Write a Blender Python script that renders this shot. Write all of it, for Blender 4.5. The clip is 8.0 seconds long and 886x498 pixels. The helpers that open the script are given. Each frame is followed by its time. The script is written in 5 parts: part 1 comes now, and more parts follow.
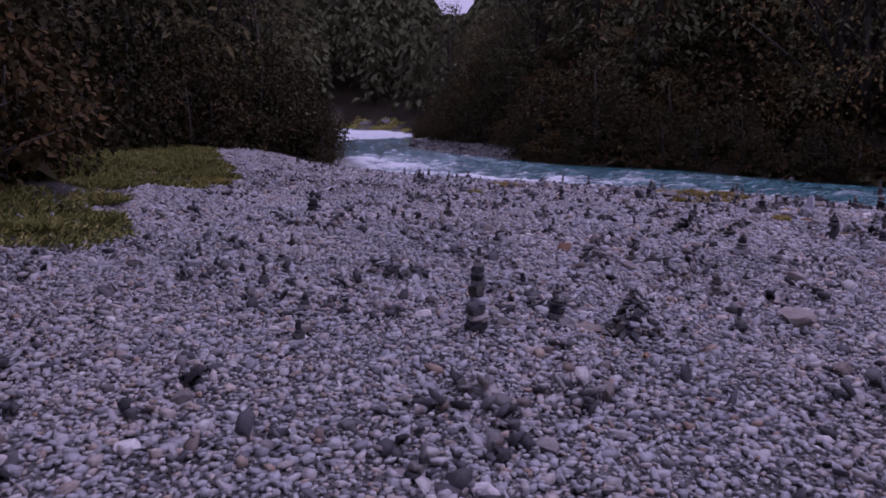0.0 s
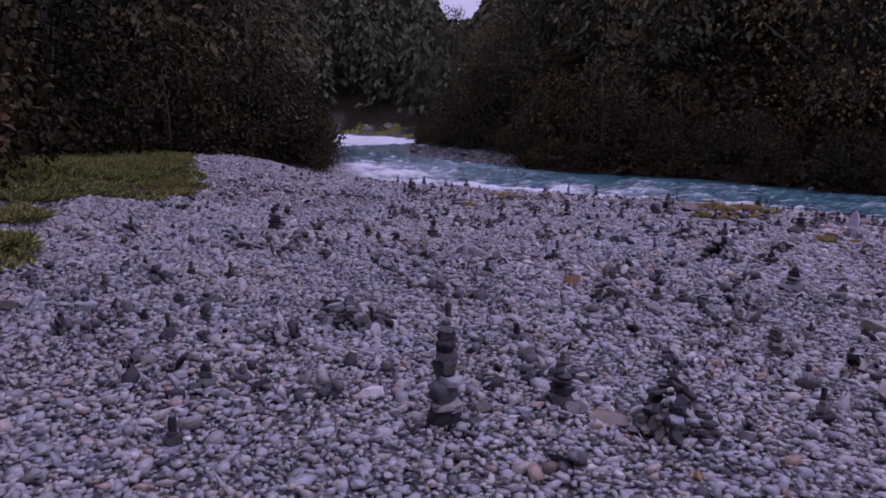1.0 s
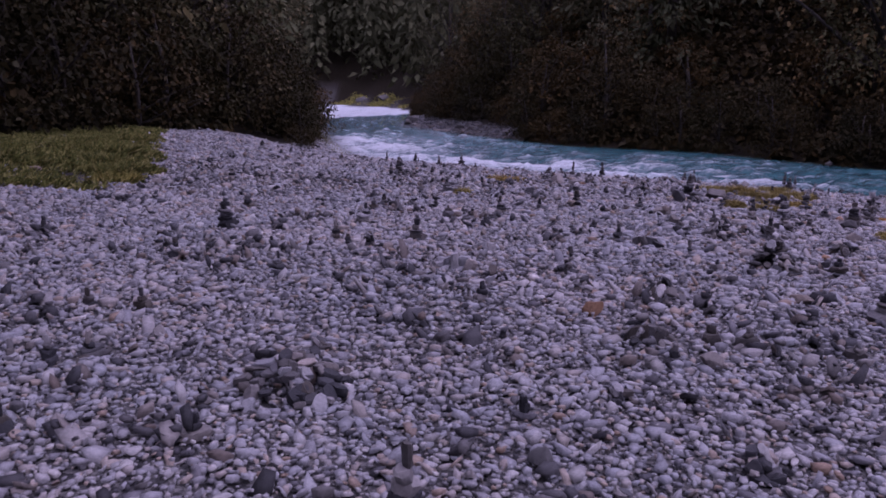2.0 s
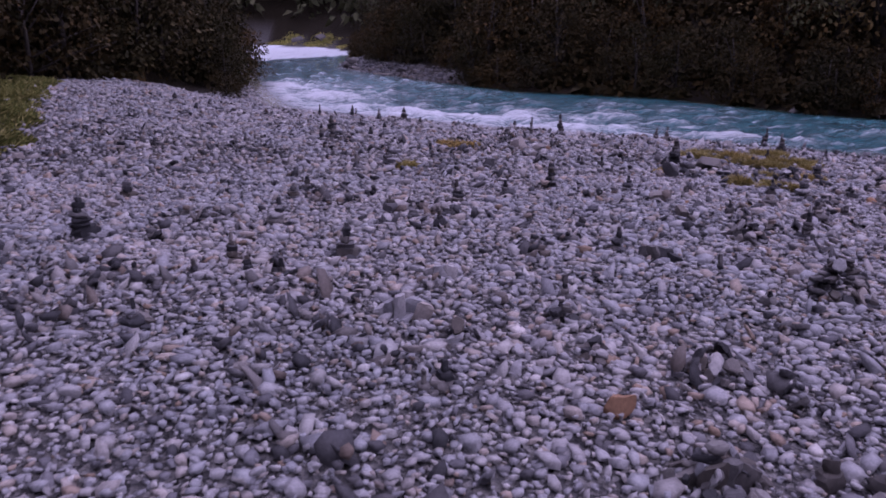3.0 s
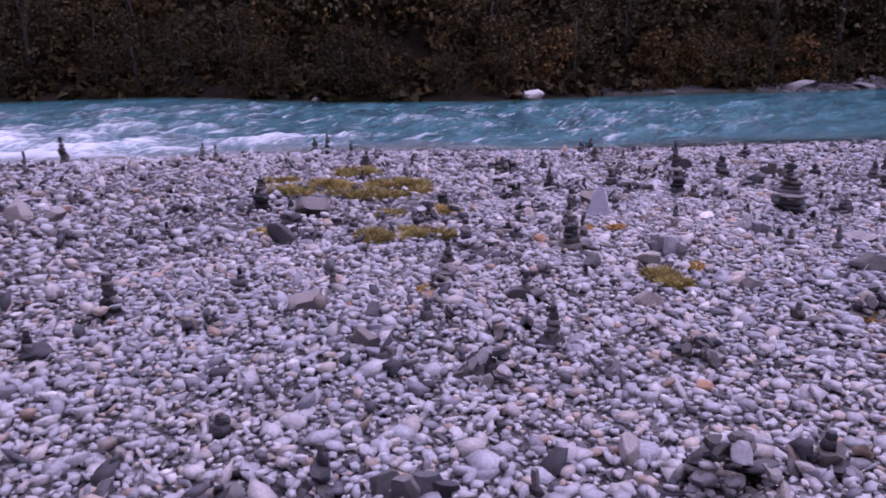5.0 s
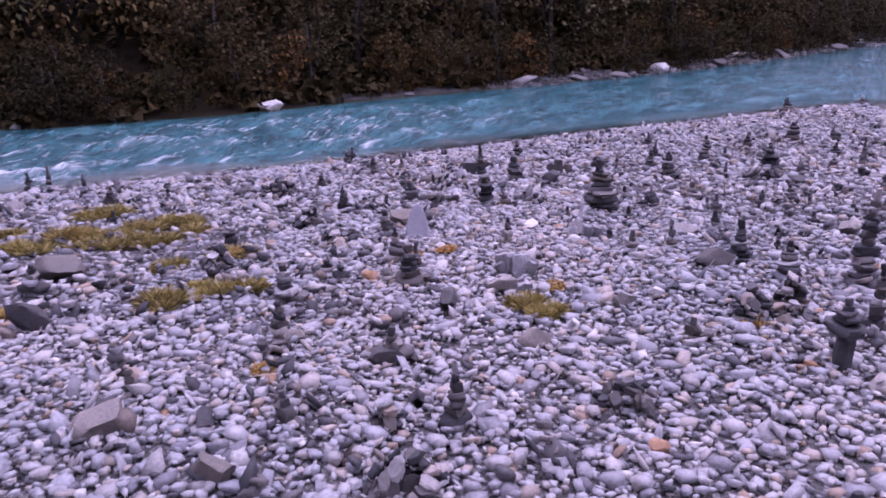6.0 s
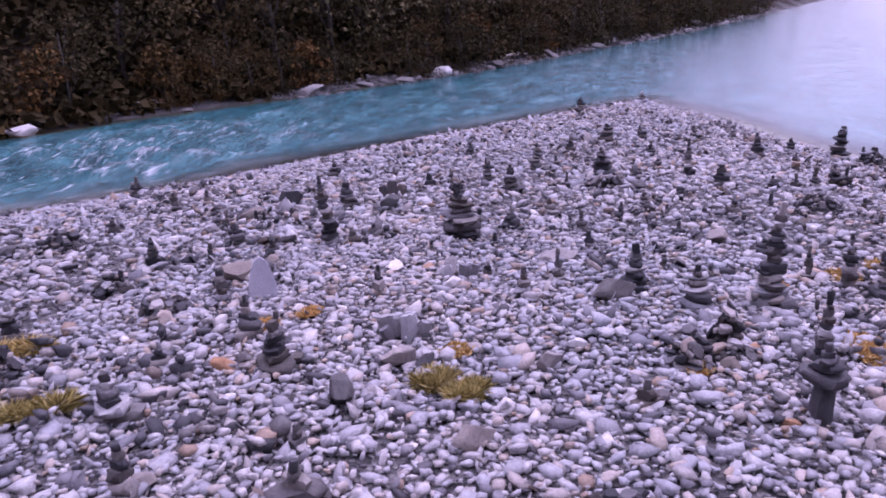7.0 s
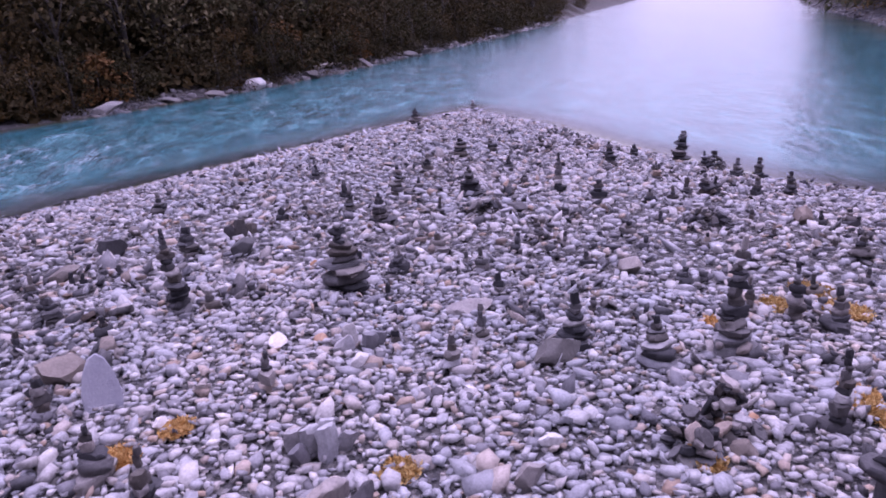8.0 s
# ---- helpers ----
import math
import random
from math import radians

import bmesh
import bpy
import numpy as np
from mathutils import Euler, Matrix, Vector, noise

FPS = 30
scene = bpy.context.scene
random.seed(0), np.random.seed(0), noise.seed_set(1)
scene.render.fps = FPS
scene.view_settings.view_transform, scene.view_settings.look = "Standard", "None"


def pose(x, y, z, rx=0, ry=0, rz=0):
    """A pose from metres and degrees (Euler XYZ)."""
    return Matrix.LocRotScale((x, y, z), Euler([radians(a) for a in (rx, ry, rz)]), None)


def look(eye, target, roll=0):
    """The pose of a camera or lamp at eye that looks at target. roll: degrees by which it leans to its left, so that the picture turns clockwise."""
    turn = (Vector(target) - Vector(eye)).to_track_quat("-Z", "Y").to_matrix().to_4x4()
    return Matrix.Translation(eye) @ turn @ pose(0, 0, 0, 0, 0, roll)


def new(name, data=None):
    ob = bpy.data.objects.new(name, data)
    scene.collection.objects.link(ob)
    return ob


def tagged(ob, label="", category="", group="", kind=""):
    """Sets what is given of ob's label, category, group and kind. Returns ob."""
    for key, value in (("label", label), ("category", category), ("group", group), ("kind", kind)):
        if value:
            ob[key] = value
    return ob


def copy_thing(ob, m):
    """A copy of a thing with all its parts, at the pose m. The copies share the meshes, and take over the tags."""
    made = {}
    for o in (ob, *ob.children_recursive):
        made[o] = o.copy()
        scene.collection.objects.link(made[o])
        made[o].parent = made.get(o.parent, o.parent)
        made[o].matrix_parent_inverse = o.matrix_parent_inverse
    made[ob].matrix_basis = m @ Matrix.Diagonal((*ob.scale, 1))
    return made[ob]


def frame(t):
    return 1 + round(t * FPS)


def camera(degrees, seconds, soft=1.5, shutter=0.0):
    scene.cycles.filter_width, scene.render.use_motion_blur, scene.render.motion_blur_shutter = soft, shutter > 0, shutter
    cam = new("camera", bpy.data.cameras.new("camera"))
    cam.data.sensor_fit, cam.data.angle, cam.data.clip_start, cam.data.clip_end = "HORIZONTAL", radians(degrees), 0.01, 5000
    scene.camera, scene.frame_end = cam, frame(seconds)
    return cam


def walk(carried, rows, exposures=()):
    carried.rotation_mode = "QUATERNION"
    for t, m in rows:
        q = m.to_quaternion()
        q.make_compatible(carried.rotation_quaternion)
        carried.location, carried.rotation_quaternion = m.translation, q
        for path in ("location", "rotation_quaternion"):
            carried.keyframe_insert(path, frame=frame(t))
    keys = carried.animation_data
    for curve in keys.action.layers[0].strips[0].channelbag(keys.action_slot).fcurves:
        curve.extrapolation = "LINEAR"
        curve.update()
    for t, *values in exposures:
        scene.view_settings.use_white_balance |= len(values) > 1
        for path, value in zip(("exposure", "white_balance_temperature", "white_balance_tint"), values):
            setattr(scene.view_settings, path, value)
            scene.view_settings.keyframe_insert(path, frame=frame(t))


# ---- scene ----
cam = camera(59.1, 8.0, soft=1.75, shutter=0.1)
PATH = [
    (0, (-0.25, 0.16, 1.253), (-0.196, 2.129, 0.908), 0.5),
    (0.5, (-0.108, 0.99, 1.24), (-0.061, 2.961, 0.902), 0.7),
    (1, (0.005, 1.665, 1.205), (0.047, 3.637, 0.875), 0.7),
    (1.5, (0.088, 2.418, 1.215), (0.127, 4.389, 0.877), 0.7),
    (1.7, (0.107, 2.695, 1.221), (0.145, 4.664, 0.872), 0.6),
    (2.8, (0.193, 4.649, 1.321), (0.338, 6.563, 0.761), 0.5),
    (3, (0.204, 5.021, 1.334), (0.394, 6.936, 0.786), 0.5),
    (3.5, (0.268, 5.984, 1.379), (0.69, 7.861, 0.835), 0.4),
    (4, (0.385, 6.799, 1.427), (1.167, 8.547, 0.852), -0.1),
    (4.5, (0.51, 7.337, 1.442), (1.549, 8.942, 0.855), -0.6),
    (4.7, (0.574, 7.51, 1.45), (1.692, 9.06, 0.862), -0.7),
    (5.8, (0.915, 8.621, 1.363), (2.524, 9.654, 0.775), -2.2),
    (6, (1.013, 8.789, 1.372), (2.683, 9.718, 0.783), -2.4),
    (6.5, (1.326, 9.193, 1.383), (3.114, 9.862, 0.786), -2.8),
    (7, (1.662, 9.543, 1.394), (3.521, 9.966, 0.792), -3.2),
    (7.5, (2.028, 9.837, 1.401), (3.925, 10.026, 0.797), -3.5),
    (8, (2.527, 10.085, 1.393), (4.431, 10.043, 0.785), -3.2),
]
# seconds, stops, kelvin, tint
EXPOSURES = [(0.0, 0.05, 5650, 55), (1.5, 0.14, 5650, 55), (3.0, 0.30, 5680, 55), (3.5, 0.62, 5700, 55), (4.5, 0.88, 5720, 55), (6.0, 1.27, 5720, 55), (8.0, 1.3, 5720, 56)]
walk(cam, [(t, look(eye, target, roll)) for t, eye, target, roll in PATH], EXPOSURES)

# ---- world and sun: overcast dusk ----
world = bpy.data.worlds.new("overcast_sky")
scene.world = world
world.use_nodes = True
wn = world.node_tree
wn.nodes.clear()
sky = wn.nodes.new("ShaderNodeTexSky")
sky.sky_type = "NISHITA"
sky.sun_disc = False
sky.sun_elevation = radians(58)
sky.sun_rotation = radians(100)
sky.dust_density = 2.0
veil = wn.nodes.new("ShaderNodeMix")
veil.data_type = "RGBA"
veil.inputs["Factor"].default_value = 0.92
tex = wn.nodes.new("ShaderNodeTexCoord")
split = wn.nodes.new("ShaderNodeSeparateXYZ")
wn.links.new(tex.outputs["Generated"], split.inputs["Vector"])
cloud = wn.nodes.new("ShaderNodeValToRGB")
cloud.color_ramp.elements[0].color = (0.25, 0.25, 0.28, 1)
cloud.color_ramp.elements[1].color = (1.0, 1.0, 1.08, 1)
wn.links.new(split.outputs["Z"], cloud.inputs["Fac"])
lift = wn.nodes.new("ShaderNodeMix")
lift.data_type, lift.blend_type = "RGBA", "MULTIPLY"
lift.inputs["Factor"].default_value = 1.0
lift.inputs["B"].default_value = (10.5, 10.5, 10.8, 1)
wn.links.new(cloud.outputs["Color"], lift.inputs["A"])
wn.links.new(lift.outputs["Result"], veil.inputs["B"])
back = wn.nodes.new("ShaderNodeBackground")
back.inputs["Strength"].default_value = 0.12
wout = wn.nodes.new("ShaderNodeOutputWorld")
wn.links.new(sky.outputs["Color"], veil.inputs["A"])
wn.links.new(veil.outputs["Result"], back.inputs["Color"])
wn.links.new(back.outputs["Background"], wout.inputs["Surface"])

sun = new("sun", bpy.data.lights.new("sun", "SUN"))
sun.data.energy = 0.5
sun.data.angle = radians(40)
sun.data.color = (1.0, 0.95, 0.9)
sun.matrix_world = look((36, -8, 70), (0, 8, 0))


# ---- small helpers ----
def part(name, bm, material, parent=None, label="", smooth=True):
    """Link a bmesh as one mesh object, under a thing or a part."""
    me = bpy.data.meshes.new(name)
    bm.to_mesh(me)
    bm.free()
    me.materials.append(material)
    if smooth:
        me.shade_smooth()
    ob = new(name, me)
    ob.parent = parent
    if label:
        ob["label"] = label
    return ob


def mesh_from(name, verts, faces, material, smooth=True):
    """A mesh from an (n, 3) array and an (m, k) array of equal polygons."""
    verts, faces = np.asarray(verts, np.float32), np.asarray(faces, np.int32)
    me = bpy.data.meshes.new(name)
    k = faces.shape[1]
    me.vertices.add(len(verts))
    me.vertices.foreach_set("co", verts.ravel())
    me.loops.add(faces.size)
    me.loops.foreach_set("vertex_index", faces.ravel())
    me.polygons.add(len(faces))
    me.polygons.foreach_set("loop_start", np.arange(0, faces.size, k, dtype=np.int32))
    me.update(calc_edges=True)
    me.validate()
    me.materials.append(material)
    if smooth:
        me.shade_smooth()
    return me


def lattice(ix, iy, seed):
    h = np.sin(ix * 127.1 + iy * 311.7 + seed * 74.7) * 43758.5453
    return h - np.floor(h)


def value_noise(x, y, seed=0):
    ix, iy = np.floor(x), np.floor(y)
    fx, fy = x - ix, y - iy
    fx, fy = fx * fx * (3 - 2 * fx), fy * fy * (3 - 2 * fy)
    a, b = lattice(ix, iy, seed), lattice(ix + 1, iy, seed)
    c, d = lattice(ix, iy + 1, seed), lattice(ix + 1, iy + 1, seed)
    return (a * (1 - fx) + b * fx) * (1 - fy) + (c * (1 - fx) + d * fx) * fy


def fbm(x, y, seed=0, octaves=4):
    total, amp = 0.0, 0.5
    for o in range(octaves):
        total = total + amp * (value_noise(x, y, seed + o) - 0.5)
        x, y, amp = x * 2.03 + 17.3, y * 2.03 - 9.1, amp * 0.5
    return total


def signed_distance(poly, x, y):
    """Distance from the outline of poly, positive inside."""
    x, y = np.asarray(x, float), np.asarray(y, float)
    best = np.full(x.shape, 1e9)
    inside = np.zeros(x.shape, bool)
    for (ax, ay), (bx, by) in zip(poly, poly[1:] + poly[:1]):
        dx, dy = bx - ax, by - ay
        s = np.clip(((x - ax) * dx + (y - ay) * dy) / (dx * dx + dy * dy), 0, 1)
        best = np.minimum(best, np.hypot(x - ax - s * dx, y - ay - s * dy))
        if ay != by:
            inside ^= ((ay > y) != (by > y)) & (x < dx * (y - ay) / dy + ax)
    return np.where(inside, best, -best)


def smoothstep(a, b, v):
    s = np.clip((v - a) / (b - a), 0, 1)
    return s * s * (3 - 2 * s)


# ---- materials ----
def material(name, roughness=0.8):
    m = bpy.data.materials.new(name)
    m.use_nodes = True
    bsdf = m.node_tree.nodes["Principled BSDF"]
    bsdf.inputs["Roughness"].default_value = roughness
    return m, m.node_tree, bsdf


def ramp(nt, fac, stops, mode="LINEAR"):
    r = nt.nodes.new("ShaderNodeValToRGB")
    r.color_ramp.interpolation = mode
    while len(r.color_ramp.elements) < len(stops):
        r.color_ramp.elements.new(0.5)
    for e, (p, c) in zip(r.color_ramp.elements, stops):
        e.position, e.color = p, (*c, 1)
    nt.links.new(fac, r.inputs["Fac"])
    return r.outputs["Color"]


def noise_tex(nt, scale, detail=4, rough=0.6, vector=None):
    n = nt.nodes.new("ShaderNodeTexNoise")
    n.inputs["Scale"].default_value = scale
    n.inputs["Detail"].default_value = detail
    n.inputs["Roughness"].default_value = rough
    if vector is None:
        g = nt.nodes.new("ShaderNodeNewGeometry")
        vector = g.outputs["Position"]
    nt.links.new(vector, n.inputs["Vector"])
    return n.outputs["Fac"]


def blend(nt, fac, a, b, mode="MIX"):
    x = nt.nodes.new("ShaderNodeMix")
    x.data_type, x.blend_type = "RGBA", mode
    for value, key in ((fac, "Factor"), (a, "A"), (b, "B")):
        if isinstance(value, (float, int)):
            x.inputs[key].default_value = value
        elif isinstance(value, tuple):
            x.inputs[key].default_value = (*value, 1)
        else:
            nt.links.new(value, x.inputs[key])
    return x.outputs["Result"]


def bump(nt, bsdf, height, strength, distance):
    b = nt.nodes.new("ShaderNodeBump")
    b.inputs["Strength"].default_value = strength
    b.inputs["Distance"].default_value = distance
    nt.links.new(height, b.inputs["Height"])
    nt.links.new(b.outputs["Normal"], bsdf.inputs["Normal"])


STONE_RAMP = [
    (0.0, (0.05, 0.05, 0.055)), (0.06, (0.14, 0.14, 0.152)), (0.15, (0.225, 0.23, 0.245)), (0.30, (0.285, 0.29, 0.305)), (0.48, (0.315, 0.325, 0.343)),
    (0.57, (0.30, 0.27, 0.245)), (0.63, (0.325, 0.325, 0.332)), (0.78, (0.335, 0.334, 0.337)), (0.85, (0.35, 0.295, 0.25)), (0.88, (0.23, 0.165, 0.12)),
    (0.91, (0.34, 0.335, 0.332)), (0.97, (0.37, 0.365, 0.36)), (1.0, (0.50, 0.49, 0.48)),
]


def stone_material(name, per_island, dark=1.0, stops=None, speckle=0.55):
    m, nt, bsdf = material(name, 0.7)
    bsdf.inputs["Specular IOR Level"].default_value = 0.3
    if per_island:
        rnd = nt.nodes.new("ShaderNodeNewGeometry").outputs["Random Per Island"]
    else:
        rnd = nt.nodes.new("ShaderNodeObjectInfo").outputs["Random"]
    col = ramp(nt, rnd, [(p, tuple(v * dark for v in c)) for p, c in (stops or STONE_RAMP)])
    grain = noise_tex(nt, 70, 5, 0.7)
    patch = noise_tex(nt, 9, 4, 0.6)
    col = blend(nt, speckle, col, ramp(nt, grain, [(0.3, (0.55, 0.55, 0.56)), (0.62, (1.25, 1.25, 1.22))]), "MULTIPLY")
    col = blend(nt, 0.5, col, ramp(nt, patch, [(0.32, (0.66, 0.66, 0.70)), (0.62, (1.15, 1.13, 1.1))]), "MULTIPLY")
    wide = noise_tex(nt, 0.7, 3, 0.5)
    col = blend(nt, 0.35, col, ramp(nt, wide, [(0.38, (0.78, 0.82, 0.88)), (0.62, (1.1, 1.02, 1.0))]), "MULTIPLY")
    nt.links.new(col, bsdf.inputs["Base Color"])
    bump(nt, bsdf, blend(nt, 0.6, grain, noise_tex(nt, 22, 5, 0.65)), 0.6, 0.014)
    return m


M_PEBBLE = stone_material("river_pebble", True)
M_STONE = stone_material("river_stone", False, 0.95)
CAIRN_RAMP = [(0.0, (0.024, 0.025, 0.028)), (0.4, (0.046, 0.047, 0.052)), (0.55, (0.075, 0.066, 0.056)), (0.75, (0.09, 0.09, 0.096)), (0.9, (0.15, 0.14, 0.13)), (1.0, (0.26, 0.25, 0.245))]
M_CAIRN = stone_material("stacked_stone", False, 1.0, CAIRN_RAMP)
M_LOOSE = stone_material("leaning_stone", True, 1.0, [(0.0, (0.025, 0.026, 0.029)), (0.4, (0.065, 0.065, 0.07)), (0.62, (0.125, 0.121, 0.12)), (0.72, (0.14, 0.11, 0.09)), (0.85, (0.25, 0.243, 0.238)), (1.0, (0.40, 0.39, 0.38))])
M_BLOCK = stone_material("boulder_stone", False, 1.0, [(0.0, (0.05, 0.05, 0.054)), (0.35, (0.10, 0.098, 0.096)), (0.65, (0.18, 0.15, 0.125)), (1.0, (0.26, 0.245, 0.235))])
M_DARK = stone_material("dark_slate", False, 1.0, [(0.0, (0.035, 0.036, 0.040)), (1.0, (0.075, 0.075, 0.08))])
M_SLAB = stone_material("pale_slab_stone", False, 1.0, [(0.0, (0.33, 0.34, 0.38)), (1.0, (0.36, 0.37, 0.41))], 0.15)
M_RUST = stone_material("rusty_stone", False, 1.0, [(0.0, (0.17, 0.11, 0.075)), (0.5, (0.30, 0.17, 0.09)), (1.0, (0.36, 0.25, 0.17))])
M_WHITE = stone_material("white_stone", False, 1.0, [(0.0, (0.44, 0.43, 0.425)), (1.0, (0.54, 0.53, 0.52))])
M_BANK = stone_material("bank_rock", False, 1.0, [(0.0, (0.06, 0.058, 0.056)), (0.6, (0.15, 0.145, 0.14)), (1.0, (0.27, 0.262, 0.255))])
M_BANKSMALL = stone_material("bank_rubble", True, 0.42)


def ground_material():
    """Gravel and silt under the stones, darkened for the shade in the gaps; near-black soil on the wooded slopes, by
    the attribute 'forest'.
    """
    m, nt, bsdf = material("gravel_and_soil", 0.9)
    geo = nt.nodes.new("ShaderNodeNewGeometry")
    vor = nt.nodes.new("ShaderNodeTexVoronoi")
    vor.inputs["Scale"].default_value = 44
    nt.links.new(geo.outputs["Position"], vor.inputs["Vector"])
    # darker than the stones above, so the colour deepens the shade between them
    gravel = ramp(nt, vor.outputs["Color"], [(0.15, (0.030, 0.030, 0.031)), (0.45, (0.075, 0.074, 0.075)), (0.7, (0.13, 0.125, 0.12)), (0.9, (0.22, 0.215, 0.21))])
    fine = noise_tex(nt, 120, 3, 0.7)
    gravel = blend(nt, 0.6, gravel, ramp(nt, fine, [(0.3, (0.5, 0.5, 0.5)), (0.65, (1.3, 1.3, 1.3))]), "MULTIPLY")
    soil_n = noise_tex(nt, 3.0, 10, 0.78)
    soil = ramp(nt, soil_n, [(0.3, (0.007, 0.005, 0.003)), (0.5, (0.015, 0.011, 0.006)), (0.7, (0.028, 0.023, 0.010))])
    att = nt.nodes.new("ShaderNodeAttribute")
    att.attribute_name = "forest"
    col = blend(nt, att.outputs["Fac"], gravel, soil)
    # algae on the bed of the river
    split = nt.nodes.new("ShaderNodeSeparateXYZ")
    nt.links.new(geo.outputs["Position"], split.inputs["Vector"])
    under = nt.nodes.new("ShaderNodeMapRange")
    under.inputs["From Min"].default_value, under.inputs["From Max"].default_value = -0.91, -0.97
    nt.links.new(split.outputs["Z"], under.inputs["Value"])
    col = blend(nt, under.outputs["Result"], col, ramp(nt, noise_tex(nt, 5, 6, 0.7), [(0.35, (0.10, 0.095, 0.045)), (0.65, (0.25, 0.23, 0.12))]))
    nt.links.new(col, bsdf.inputs["Base Color"])
    bsdf.inputs["Specular IOR Level"].default_value = 0.15
    bump(nt, bsdf, vor.outputs["Distance"], 0.8, 0.03)
    return m


def water_material():
    """Milky glacial water: clear over the shallow edge, teal where it is deep, white where it breaks and where sky
    sheen is painted.
    """
    m, nt, bsdf = material("glacial_water", 0.06)
    geo = nt.nodes.new("ShaderNodeNewGeometry")
    streak = nt.nodes.new("ShaderNodeMapping")
    streak.inputs["Rotation"].default_value = (0, 0, radians(40))
    streak.inputs["Scale"].default_value = (0.6, 1.8, 1)
    nt.links.new(geo.outputs["Position"], streak.inputs["Vector"])
    wave = noise_tex(nt, 2.6, 6, 0.62, streak.outputs["Vector"])
    ripple = noise_tex(nt, 7.0, 4, 0.6, streak.outputs["Vector"])
    deep = ramp(nt, noise_tex(nt, 1.1, 6, 0.7, streak.outputs["Vector"]), [(0.33, (0.005, 0.040, 0.050)), (0.5, (0.018, 0.092, 0.105)), (0.67, (0.048, 0.160, 0.176))])
    # whiteness of broken water, and of the sky's reflection painted near the shore
    foam_sheen_att = nt.nodes.new("ShaderNodeAttribute")
    foam_sheen_att.attribute_name = "foam_and_sheen"
    lace = noise_tex(nt, 6.5, 9, 0.72, streak.outputs["Vector"])
    add = nt.nodes.new("ShaderNodeMath")
    add.operation = "ADD"
    nt.links.new(foam_sheen_att.outputs["Fac"], add.inputs[0])
    nt.links.new(lace, add.inputs[1])
    foam_and_sheen = ramp(nt, add.outputs[0], [(0.61, (0, 0, 0)), (0.82, (0.35, 0.35, 0.35)), (1.12, (1, 1, 1))])
    break_att = nt.nodes.new("ShaderNodeAttribute")
    break_att.attribute_name = "breakers"
    long = nt.nodes.new("ShaderNodeMapping")
    long.inputs["Rotation"].default_value = (0, 0, radians(40))
    long.inputs["Scale"].default_value = (0.4, 1.5, 1)
    nt.links.new(geo.outputs["Position"], long.inputs["Vector"])
    fleck = ramp(nt, noise_tex(nt, 2.8, 4, 0.6, long.outputs["Vector"]), [(0.56, (0, 0, 0)), (0.74, (0.8, 0.8, 0.8))])
    fleck = blend(nt, 1.0, fleck, break_att.outputs["Color"], "MULTIPLY")
    foam_and_sheen = blend(nt, 1.0, foam_and_sheen, fleck, "LIGHTEN")
    nt.links.new(blend(nt, foam_and_sheen, deep, (0.62, 0.66, 0.70)), bsdf.inputs["Base Color"])
    rough = ramp(nt, foam_and_sheen, [(0.0, (0.07, 0.07, 0.07)), (1.0, (0.6, 0.6, 0.6))])
    nt.links.new(rough, bsdf.inputs["Roughness"])
    bsdf.inputs["IOR"].default_value = 1.33
    turb = nt.nodes.new("ShaderNodeAttribute")
    turb.attribute_name = "rough_water"
    height = nt.nodes.new("ShaderNodeMath")
    height.operation = "ADD"
    nt.links.new(wave, height.inputs[0])
    half = nt.nodes.new("ShaderNodeMath")
    half.operation = "MULTIPLY"
    half.inputs[1].default_value = 0.35
    nt.links.new(ripple, half.inputs[0])
    nt.links.new(half.outputs[0], height.inputs[1])
    b = nt.nodes.new("ShaderNodeBump")
    b.inputs["Distance"].default_value = 0.2
    nt.links.new(turb.outputs["Fac"], b.inputs["Strength"])
    nt.links.new(height.outputs[0], b.inputs["Height"])
    nt.links.new(b.outputs["Normal"], bsdf.inputs["Normal"])
    # the thin sheet of water at the edge lets the bed show
    clear = nt.nodes.new("ShaderNodeBsdfTransparent")
    clear.inputs["Color"].default_value = (0.88, 0.90, 0.72, 1)
    shine = nt.nodes.new("ShaderNodeBsdfGlossy")
    shine.inputs["Roughness"].default_value = 0.08
    nt.links.new(b.outputs["Normal"], shine.inputs["Normal"])
    fresnel = nt.nodes.new("ShaderNodeFresnel")
    fresnel.inputs["IOR"].default_value = 1.33
    film = nt.nodes.new("ShaderNodeMixShader")
    nt.links.new(fresnel.outputs["Fac"], film.inputs["Fac"])
    nt.links.new(clear.outputs["BSDF"], film.inputs[1])
    nt.links.new(shine.outputs["BSDF"], film.inputs[2])
    mix = nt.nodes.new("ShaderNodeMixShader")
    depth = nt.nodes.new("ShaderNodeAttribute")
    depth.attribute_name = "depth"
    nt.links.new(depth.outputs["Fac"], mix.inputs["Fac"])
    nt.links.new(film.outputs["Shader"], mix.inputs[1])
    nt.links.new(bsdf.outputs["BSDF"], mix.inputs[2])
    nt.links.new(mix.outputs["Shader"], nt.nodes["Material Output"].inputs["Surface"])
    return m


